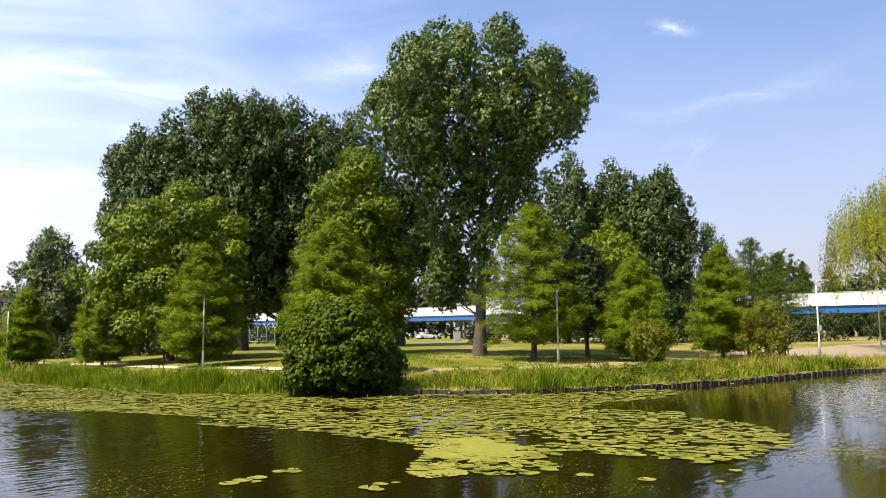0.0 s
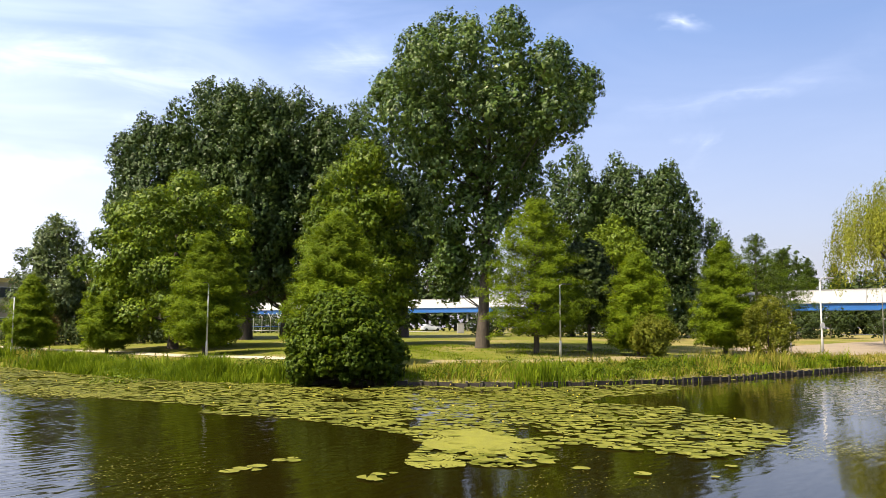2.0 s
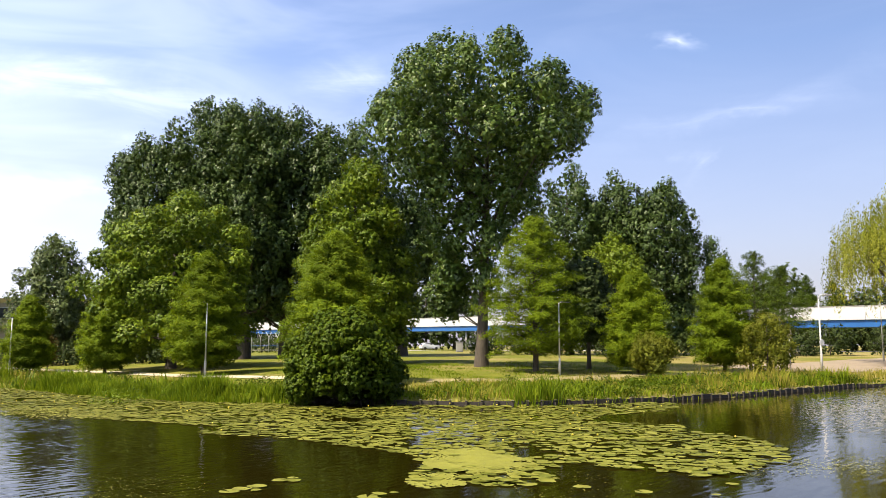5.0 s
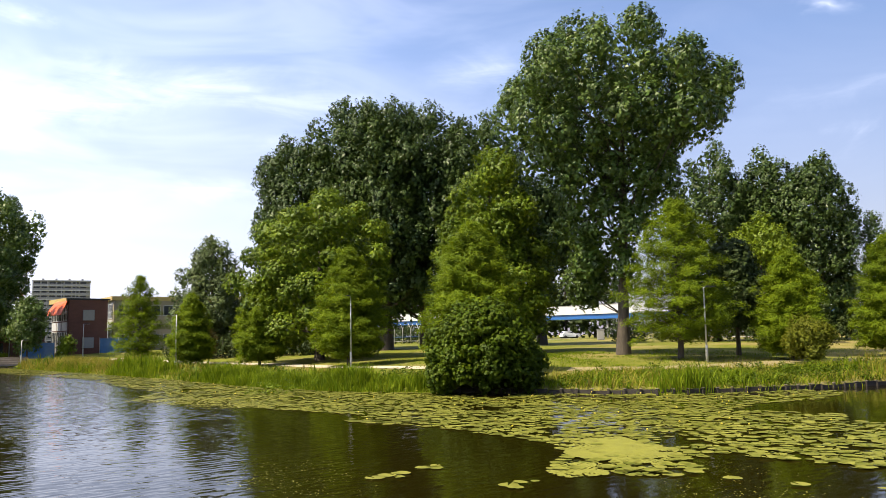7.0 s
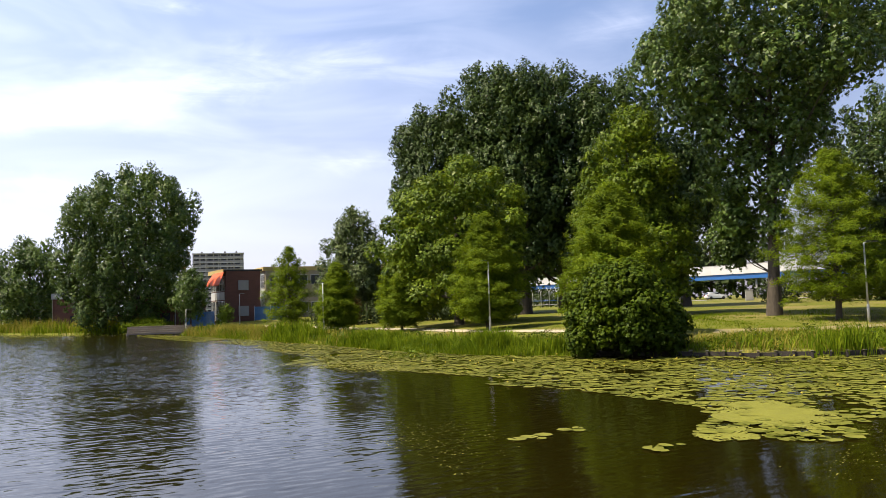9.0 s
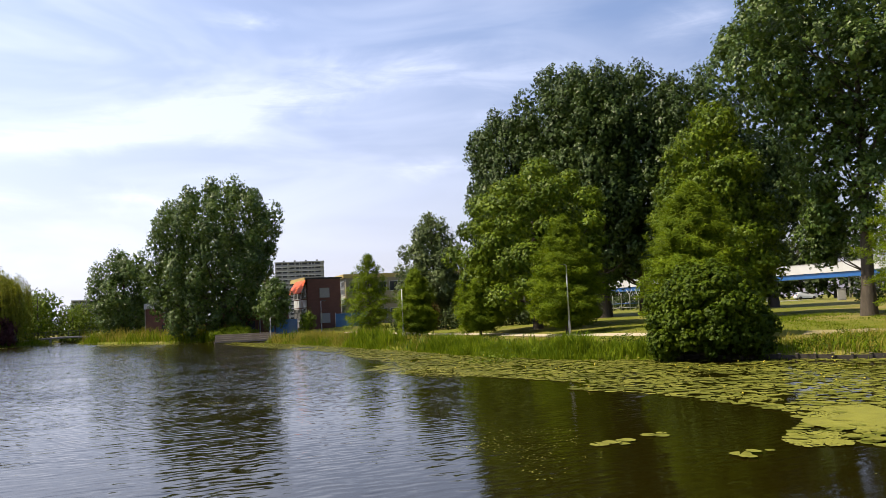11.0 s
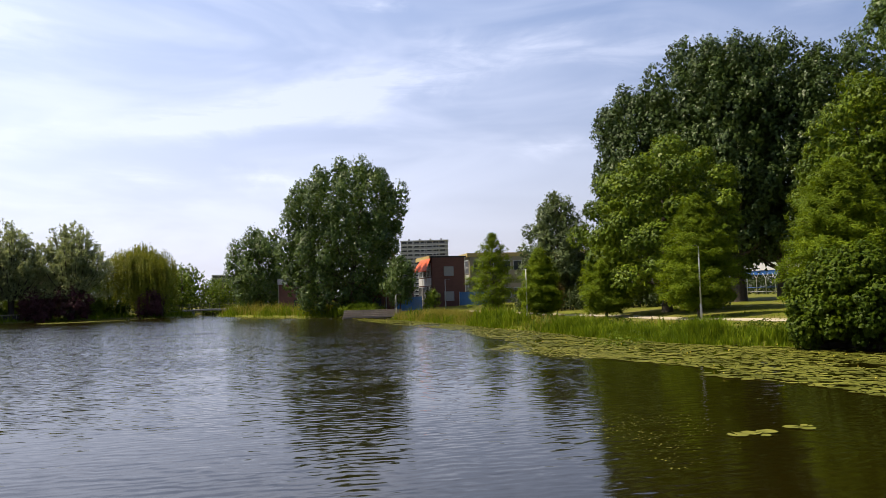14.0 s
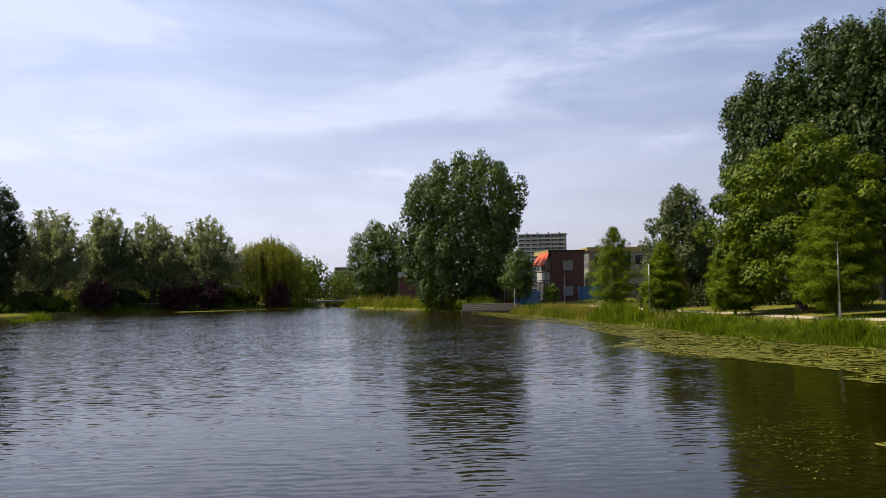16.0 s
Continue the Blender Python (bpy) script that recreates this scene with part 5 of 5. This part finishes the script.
def tall_lamp(x, y, top, turn, arm):
    g = ground_at(x, y)
    h = top - g
    root = empty("street_lamp", pose(x, y, g, 0, 0, turn), "tall grey street lamp with curved arm and round sign", "street lamp")
    tube_part("pole", [((0, 0, -0.1), 0.085), ((0, 0, 1.2), 0.08), ((0, 0, 1.25), 0.06), ((0, 0, h - 0.3), 0.045)], M["galv"], root)
    tube_part("arm", [((0, 0, h - 0.32), 0.045), ((0.06, 0, h - 0.1), 0.04), ((0.25, 0, h), 0.036), ((arm, 0, h + 0.03), 0.03)], M["galv"], root, 8)
    bm = bmesh.new()
    box(bm, arm - 0.1, arm + 0.5, -0.1, 0.1, h - 0.03, h + 0.09, 0.03)
    part("head", bm, M["concrete"], root, "pale grey lamp head")
    bm = bmesh.new()
    bmesh.ops.create_cone(bm, cap_ends=True, segments=20, radius1=0.2, radius2=0.2, depth=0.03, matrix=pose(0, -0.1, 2.0, 90))
    part("sign_disc", bm, M["white"], root, "small round white sign")


tall_lamp(26.2, 56.6, 5.9, 20, 0.7)


def sign_post(x, y, top, label):
    g = ground_at(x, y)
    root = empty("sign_post", pose(x, y, g), label, "sign post")
    tube_part("pole", [((0, 0, -0.1), 0.04), ((0, 0, top - g), 0.035)], M["galv"], root)
    box_part("panel", (-0.14, 0.14, -0.05, -0.03, top - g - 0.65, top - g), M["beige"], root, "weathered brownish sign panel", 0.004)


sign_post(23.6, 55.6, 3.5, "thin grey post with a small weathered panel")


def bollard_lamp(x, y, top):
    g = ground_at(x, y)
    root = empty("park_lamp", pose(x, y, g), "concrete lamp column with white cap hidden by a shrub", "street lamp")
    tube_part("pole", [((0, 0, -0.1), 0.11), ((0, 0, top - g - 0.15), 0.09)], M["concrete"], root)
    box_part("cap", (-0.28, 0.28, -0.2, 0.2, top - g - 0.15, top - g), M["white"], root, "flat white cap", 0.03)


bollard_lamp(20.6, 54.8, 4.75)


# the viaduct: white parapet over a blue girder, on concrete piers
DECK_LINE = [(104, 60, 4.4), (59.5, 110, 4.85), (-12.6, 190, 5.7), (-50.7, 213, 5.55), (-120, 245, 5.4)]


def viaduct():
    root = tagged(new("viaduct"), "long elevated railway viaduct with white parapet and blue girder", "viaduct", kind="structure")
    P = np.array(DECK_LINE)
    s = np.concatenate([[0], np.cumsum(np.hypot(*np.diff(P[:, :2], axis=0).T))])
    n = 13
    t = np.linspace(0, s[-1], n * 2 + 1)
    Q = np.stack([np.interp(t, s, P[:, k]) for k in range(3)], 1)
    for _ in range(2):
        Q[1:-1] = 0.25 * Q[:-2] + 0.5 * Q[1:-1] + 0.25 * Q[2:]
    for k, (p, q) in enumerate(zip(Q[:-1], Q[1:])):
        L = float(np.hypot(*(q - p)[:2]))
        m = pose(*p, 0, -math.degrees(math.atan2(q[2] - p[2], L)), heading(p, q))
        for name, dims, mat in (("girder", (0, L + 0.1, -2.6, 2.6, 0, 1.08), "blue"), ("parapet", (0, L - 0.06, 2.6, 2.85, 1.0, 2.8), "white"), ("parapet", (0, L - 0.06, -2.85, -2.6, 1.0, 2.8), "white"), ("coping", (0, L - 0.03, 2.55, 2.9, 2.8, 2.9), "concrete")):
            b = box_part(name, dims, M[mat], root, "white panel" if mat == "white" else "")
            b.matrix_world = m
        for o in (-1.6, 1.6) if k % 2 else ():
            c = np.array(p[:2]) + np.array((-math.sin(math.radians(heading(p, q))), math.cos(math.radians(heading(p, q))))) * o
            g = ground_at(c[0], c[1])
            tube_part("pier", [((c[0], c[1], g - 0.3), 0.22), ((c[0], c[1], p[2] + 0.02), 0.2)], M["concrete"], root, 12)


viaduct()


def car(x, y, turn):
    g = ground_at(x, y) + 0.06
    root = empty("car", pose(x, y, g, 0, 0, turn), "white hatchback parked on the road under the viaduct", "car")
    prof = [(-2.0, 0.28), (-2.05, 0.6), (-1.95, 0.92), (-1.55, 1.38), (-1.2, 1.46), (0.1, 1.44), (0.75, 1.02), (1.75, 0.86), (2.05, 0.6), (2.0, 0.28)]
    bm = bmesh.new()
    rings = []
    for sx in (-0.86, -0.8, 0.8, 0.86):
        rings.append([bm.verts.new((px * (0.97 if abs(sx) > 0.82 else 1), sx * (0.84 if pz > 1.0 else 1), pz)) for px, pz in prof])
    for a, b in zip(rings[:-1], rings[1:]):
        for i in range(len(prof)):
            j = (i + 1) % len(prof)
            bm.faces.new((a[i], a[j], b[j], b[i]))
    bm.faces.new(rings[0]); bm.faces.new(rings[-1][::-1])
    body = part("body", bm, M["car_paint"], root)
    for sy in (-1, 1):
        w = box_part("side_window", (-1.35, 0.35, sy * 0.735 - 0.02, sy * 0.735 + 0.02, 1.0, 1.34), M["glass"], body, "dark side window", 0.01)
        for xx in (-1.3, 1.25):
            tube_part("wheel", [((xx, sy * 0.78 - 0.1, 0.31), 0.31), ((xx, sy * 0.78 + 0.1, 0.31), 0.31)], M["tyre"], root, 16, "black tyre")
        box_part("tail_light", (-2.07, -1.98, sy * 0.68 - 0.09, sy * 0.68 + 0.09, 0.72, 0.95), M["lens"], body, "red tail light", 0.01)
    b = box_part("rear_window", (-0.03, 0.03, -0.55, 0.55, -0.2, 0.2), M["glass"], body, "dark rear window", 0.01)
    b.matrix_basis = pose(-1.77, 0, 1.16, 0, 40, 0)


car(-3.5, 170, 24)


# ---- the school and the flats ----
def window_unit(parent, x0, x1, z0, z1, y, mullions=2, frame_mat="white", glass="glass"):
    w = box_part("window", (x0, x1, y - 0.02, y + 0.04, z0, z1), M[glass], parent)
    t = 0.07
    for dims in ((x0, x1, y - 0.08, y - 0.02, z0, z0 + t), (x0, x1, y - 0.08, y - 0.02, z1 - t, z1)):
        box_part("window_frame", dims, M[frame_mat], w)
    for k in range(mullions + 1):
        xm = x0 + (x1 - x0 - t) * k / mullions
        box_part("window_frame", (xm, xm + t, y - 0.078, y - 0.02, z0 + t, z1 - t), M[frame_mat], w)
    return w


def wing(x, y, turn, width, length, height, name_label, end_mat, blind=True):
    """A two-storey wing: end wall on local -y, glazed long side on local -x."""
    g = ground_at(x, y) - 0.1
    root = empty("school_wing", pose(x, y, g, 0, 0, turn), name_label, "building", "school wings")
    bm = bmesh.new()
    box(bm, 0, width, 0, length, 0, height)
    part("wall", bm, M[end_mat], root)
    box_part("roof", (-0.3, width + 0.3, -0.05, length + 0.3, height, height + 0.22), M["dark_metal"], root, "flat dark roof")
    box_part("fascia", (-0.42, -0.3, -0.06, length + 0.3, height - 0.3, height + 0.26), M["ochre"], root, "sunlit ochre roof fascia")
    if blind:
        for z0 in (0.9, height - 2.6):
            window_unit(root, width * 0.35, width * 0.35 + 1.4, z0, z0 + 1.35, -0.05, 1, "concrete", "blind")
    else:
        for z0 in (0.9, height - 2.4):
            for k in range(int(width // 3)):
                window_unit(root, 0.5 + 3 * k, 3.1 + 3 * k, z0, z0 + 1.5, -0.05, 2)
            box_part("panel", (0.3, width - 0.3, -0.04, 0, z0 - 0.6, z0 - 0.02), M["beige"], root, "beige panel under the windows")
        box_part("fascia", (-0.3, width + 0.3, -0.14, -0.055, height - 0.3, height + 0.26), M["ochre"], root, "ochre roof fascia")
    # glazed side, turned so that it faces local -x
    bm = bmesh.new()
    box(bm, 0.05, length - 0.05, -0.04, 0.02, 0.1, height - 0.65)
    sw = part("side_panel", bm, M["brick" if blind else "beige"], root, "side wall with white window frames")
    sw.matrix_basis = pose(-0.04, length, 0, 0, 0, -90)
    for z0, z1 in ((0.3, height * 0.43), (height * 0.62, height - 0.75)):
        for k in range(int(length // 2.4)):
            w = window_unit(sw, 0.2 + 2.4 * k, 2.4 + 2.4 * k, z0, z1, -0.06, 3)
            box_part("transom", (0.27 + 2.4 * k, 2.33 + 2.4 * k, -0.136, -0.082, z0 + 0.9, z0 + 0.98), M["white"], w)
            box_part("panel", (0.2 + 2.4 * k, 2.36 + 2.4 * k, -0.1, -0.042, height * 0.45, height * 0.6) if z0 < 1 else (0.2 + 2.4 * k, 2.36 + 2.4 * k, -0.1, -0.042, height - 0.73, height - 0.67), M["white"], sw)
    return root


TURN = heading((-64.1, 91.9), (-60.7, 95.3))
w1 = wing(-64.1, 91.9, TURN + 5, 4.7, 7.6, 7.0, "brown brick school wing with flat roof and orange awning", "brick")
wing(-62.9, 99.9, TURN, 17, 15, 7.3, "long beige school wing with window bands and flat roof", "beige", False)
wing(-48.5, 112, TURN, 18, 12, 7.3, "long beige school wing half hidden by trees", "beige", False)
wing(-77.5, 89.5, TURN, 6.5, 9, 4.2, "low brown brick building behind the poplar", "brick", False)


def awning():
    root = empty("awning", w1.matrix_world.copy(), "bright orange canvas awning stretched out over an upper window", "awning")
    bm = bmesh.new()
    pts = [(-0.45, -0.7, 6.85), (-0.45, 4.7, 6.85), (-1.7, 4.9, 5.1), (-1.2, -0.9, 5.1)]
    top = [bm.verts.new(p) for p in pts]
    low = [bm.verts.new((p[0], p[1], p[2] - 0.03)) for p in pts]
    bm.faces.new(top); bm.faces.new(low[::-1])
    for i in range(4):
        j = (i + 1) % 4
        bm.faces.new((top[i], low[i], low[j], top[j]))
    cv = part("canvas", bm, M["orange"], root)
    tube_part("valance", [((-1.7, 4.9, 5.08), 0.05), ((-1.2, -0.9, 5.08), 0.05)], M["orange"], cv, 6)
    for yy in (0.1, 2.4, 4.8):
        tube_part("awning_arm", [((-0.1, yy, 5.6), 0.025), ((-1.24 - 0.086 * yy, yy, 5.05), 0.025)], M["galv"], root, 6)


awning()


def screen_fence(p, q, h, label, mat):
    g = ground_at(*p)
    L = math.hypot(q[0] - p[0], q[1] - p[1])
    root = empty("screen_fence", pose(p[0], p[1], g, 0, 0, heading(p, q)), label, "fence", "blue screens")
    n = max(1, round(L / 2.5))
    for k in range(n + 1):
        tube_part("post", [((L * k / n, 0, -0.1), 0.03), ((L * k / n, 0, h + 0.1), 0.03)], M["galv"], root, 6)
    for k in range(n):
        box_part("panel", (L * k / n + 0.04, L * (k + 1) / n - 0.04, -0.02, 0.02, 0.08, h), mat, root)


screen_fence((-64.9, 84.2), (-62.0, 86.4), 1.9, "blue mesh screen fence in front of the school", M["blue_net"])
screen_fence((-60.0, 92.3), (-56.9, 95.4), 1.9, "blue mesh screen fence in front of the school", M["blue_net"])


def flats(x, y, turn, width, depth, storeys, label, base=1.4):
    root = empty("apartment_building", pose(x, y, base, 0, 0, turn), label, "building", "distant flats")
    h = storeys * 2.9
    box_part("wall", (0, width, 0, depth, 0, h), M["concrete"], root)
    box_part("roof", (-0.4, width + 0.4, -1.3, depth + 0.4, h, h + 0.7), M["pale"], root, "pale roof edge")
    for s in range(storeys):
        box_part("balcony", (0.0, width, -1.3, -0.02, s * 2.9 + 0.1, s * 2.9 + 1.2), M["concrete"], root, "grey balcony front")
        box_part("balcony_slab", (-0.1, width + 0.1, -1.42, -0.02, s * 2.9 - 0.3, s * 2.9 + 0.1), M["white"], root, "white slab edge")
        for k in range(int(width // 4.5)):
            box_part("window", (4.5 * k + 0.5, 4.5 * k + 4.1, -0.04, 0.0, s * 2.9 + 1.5, s * 2.9 + 2.8), M["glass"], root)
    for k in range(5):
        box_part("fin", (width * k / 4 - 0.15, width * k / 4 + 0.15, -1.36, -1.31, 0.1, h - 0.01), M["pale"], root, "pale upright fin")
    for k in range(4):
        box_part("chimney", (width * (0.15 + 0.23 * k), width * (0.15 + 0.23 * k) + 1.2, 3, 4.5, h + 0.7, h + 2.0), M["concrete"], root)


flats(-345.7, 456.5, 33, 33.4, 11, 14, "tall pale concrete block of flats with long balconies")
flats(-462, 385, 45, 60, 11, 7, "distant grey block of flats behind the trees")


def pavilion():
    x, y = -89.5, 87.4
    g = ground_at(x, y)
    root = empty("pavilion", pose(x, y, g, 0, 0, 38), "small grey flat-roofed pavilion with brick wall", "building")
    box_part("wall", (0, 7, 0, 6, 0, 4.5), M["brick"], root)
    box_part("panel", (-0.12, 0, -0.1, 6, 0, 4.4), M["beige"], root, "dull beige end wall")
    box_part("roof", (-0.2, 7.2, -0.2, 6.2, 4.5, 5.3), M["pale"], root, "thick pale grey roof edge")
    box_part("door", (2.2, 3.2, -0.06, 0, 0.05, 2.15), M["dark_metal"], root, "dark door")


pavilion()


def annex():
    """Low brick block between the poplar and the school."""
    p, q = (-69.8, 81.2), (-63.3, 86.3)
    L = math.hypot(q[0] - p[0], q[1] - p[1])
    root = empty("annex", pose(p[0], p[1], ground_at(*p) - 0.1, 0, 0, heading(p, q)), "low brown brick block beside the school", "building")
    box_part("wall", (0, L, 0, 4.5, 0, 3.1), M["brick"], root)
    box_part("fascia", (-0.1, L + 0.1, -0.12, 4.6, 3.1, 3.45), M["roof"], root, "dark red-brown roof edge")
    d = box_part("door", (L * 0.36, L * 0.36 + 1.0, -0.05, 0, 0.1, 2.2), M["dark_metal"], root, "dark door")
    box_part("handle", (L * 0.36 + 0.82, L * 0.36 + 0.88, -0.1, -0.05, 1.05, 1.2), M["galv"], d)
    box_part("downpipe", (L * 0.55, L * 0.55 + 0.1, -0.1, 0, 0, 3.1), M["galv"], root, "pale downpipe")


annex()


# ---- landing, bridge, far bank ----
def landing():
    p, q = (-63.9, 72.9), (-58.4, 77.1)
    L = math.hypot(q[0] - p[0], q[1] - p[1])
    root = empty("landing_stage", pose(p[0], p[1], 0, 0, 0, heading(p, q)), "stepped grey timber landing at the water's edge", "landing stage")
    for k in range(4):
        y0, z = -0.8 + 0.42 * k, 0.34 + 0.22 * k
        for j in range(3):
            box_part("plank", (0, L, y0 + 0.14 * j, y0 + 0.14 * j + 0.13, z - 0.06, z), M["deck"], root, bevel=0.01)
        box_part("riser", (0, L, y0 - 0.05, y0 - 0.005, z - 0.26, z - 0.07), M["deck"], root)
    for k in range(8):
        tube_part("pile", [((L * k / 7, -0.75, -0.9), 0.09), ((L * k / 7, -0.75, 0.26), 0.09)], M["timber"], root, 8)


landing()


def bridge():
    p, q = (-125.0, 94.2), (-115.6, 105.0)
    L = math.hypot(q[0] - p[0], q[1] - p[1])
    root = empty("footbridge", pose(p[0], p[1], 0, 0, 0, heading(p, q)), "low footbridge with thin rails over the narrow water", "bridge")
    V, F = [], []
    n = 12
    for k in range(n + 1):
        f = k / n
        z = 0.95 + 0.35 * math.sin(math.pi * f)
        for yy, dz in ((-1.1, 0), (1.1, 0), (1.1, -0.32), (-1.1, -0.32)):
            V.append((L * f, yy, z + dz))
    for k in range(n):
        for i in range(4):
            j = (i + 1) % 4
            F.append((4 * k + i, 4 * k + 4 + i, 4 * k + 4 + j, 4 * k + j))
    F.append((0, 1, 2, 3)); F.append((4 * n + 3, 4 * n + 2, 4 * n + 1, 4 * n))
    part_np("deck", np.array(V), np.array(F), M["concrete"], root)
    for yy in (-1.05, 1.05):
        for zz in (0.5, 1.0):
            tube_part("rail", [((L * k / 8, yy, 0.95 + zz + 0.35 * math.sin(math.pi * k / 8)), 0.022) for k in range(9)], M["dark_metal"], root, 6)
        for k in range(9):
            z = 0.95 + 0.35 * math.sin(math.pi * k / 8)
            tube_part("post", [((L * k / 8, yy, z - 0.1), 0.025), ((L * k / 8, yy, z + 1.0), 0.025)], M["dark_metal"], root, 6)
    for f in (0.3, 0.7):
        box_part("pier", (L * f - 0.2, L * f + 0.2, -0.9, 0.9, -1, 0.98), M["concrete"], root)


bridge()


def house(x, y, turn, w, label):
    g = ground_at(x, y)
    root = empty("house", pose(x, y, g, 0, 0, turn), label, "house", "terraced houses")
    box_part("wall", (0, w, 0, 8, 0, 5.4), M["brick"], root)
    bm = bmesh.new()
    vs = [bm.verts.new(v) for v in ((-0.3, -0.4, 5.3), (w + 0.3, -0.4, 5.3), (w + 0.3, 4, 8.3), (-0.3, 4, 8.3), (-0.3, 8.4, 5.3), (w + 0.3, 8.4, 5.3))]
    for f in ((0, 1, 2, 3), (3, 2, 5, 4), (0, 3, 4), (1, 5, 2), (0, 4, 5, 1)):
        bm.faces.new([vs[i] for i in f])
    rf = part("roof", bm, M["roof"], root, "grey-brown pitched tile roof")
    box_part("chimney", (w * 0.7, w * 0.7 + 0.7, 3.6, 4.4, 7.6, 9.2), M["brick"], rf)
    for k in range(2):
        window_unit(root, 0.6 + k * w / 2, 0.6 + k * w / 2 + w * 0.32, 3.2, 4.6, -0.04, 2)
    window_unit(root, 0.6, 0.6 + w * 0.4, 0.7, 2.3, -0.04, 2)
    d = box_part("door", (w * 0.65, w * 0.65 + 0.95, -0.06, 0, 0.02, 2.15), M["dark_metal"], root, "dark front door")
    box_part("handle", (w * 0.65 + 0.8, w * 0.65 + 0.86, -0.1, -0.06, 1.0, 1.14), M["galv"], d)


for k, (x, y) in enumerate([(-148, 44), (-149.5, 52), (-148, 62), (-146, 70), (-143, 79)]):
    house(x, y, 98 - 4 * k if k else 100, 7.4, "brick terraced house with tiled roof behind the willows")


def garden_fence():
    p, q = (-130.6, 60.0), (-127.2, 72.0)
    L = math.hypot(q[0] - p[0], q[1] - p[1])
    root = empty("garden_fence", pose(p[0], p[1], ground_at(*p), 0, 0, heading(p, q)), "low pale garden railing on the far bank", "fence")
    for k in range(7):
        box_part("post", (L * k / 6 - 0.05, L * k / 6 + 0.05, -0.05, 0.05, -0.2, 1.0), M["beige"], root)
    box_part("rail", (0, L, -0.035, 0.035, 0.9, 1.02), M["beige"], root)
    box_part("board", (0, L, -0.03, 0.03, 0.1, 0.75), M["timber"], root, "dark boarding")


garden_fence()


def swing_frame(x, y):
    g = ground_at(x, y)
    root = empty("play_frame", pose(x, y, g, 0, 0, 20), "grey tubular play frame under the trees", "play frame")
    for k in range(4):
        tube_part("post", [((k * 1.1, 0, -0.1), 0.05), ((k * 1.1, 0, 2.0), 0.05), ((k * 1.1 - 0.35, 0, 2.7), 0.04)], M["galv"], root, 8)
        tube_part("brace", [((k * 1.1, 0, 2.0), 0.045), ((k * 1.1 + 0.35, 0, 2.7), 0.04)], M["galv"], root, 8)
    tube_part("rail", [((-0.2, 0, 0.9), 0.04), ((3.6, 0, 0.9), 0.04)], M["blue"], root, 8)
    tube_part("rail", [((-0.2, 0, 0.35), 0.04), ((3.6, 0, 0.35), 0.04)], M["galv"], root, 8)


swing_frame(-25.4, 106)


def cabinet(x, y, w, h, turn, mat, label):
    g = ground_at(x, y)
    root = empty("utility_cabinet", pose(x, y, g, 0, 0, turn), label, "cabinet", "cabinets by the road")
    box_part("body", (-w / 2, w / 2, -0.25, 0.25, -0.1, h), M[mat], root, bevel=0.02)
    box_part("lid", (-w / 2 - 0.04, w / 2 + 0.04, -0.29, 0.29, h, h + 0.07), M["concrete"], root, "pale grey lid", 0.015)
    box_part("door", (-w / 2 + 0.08, w / 2 - 0.08, -0.27, -0.25, 0.08, h - 0.1), M[mat], root)


cabinet(1.9, 112, 0.95, 1.35, 5, "concrete", "grey-brown utility cabinet at the edge of the lawn")
cabinet(17.5, 108, 0.7, 1.2, -8, "concrete", "small pale utility cabinet at the edge of the lawn")
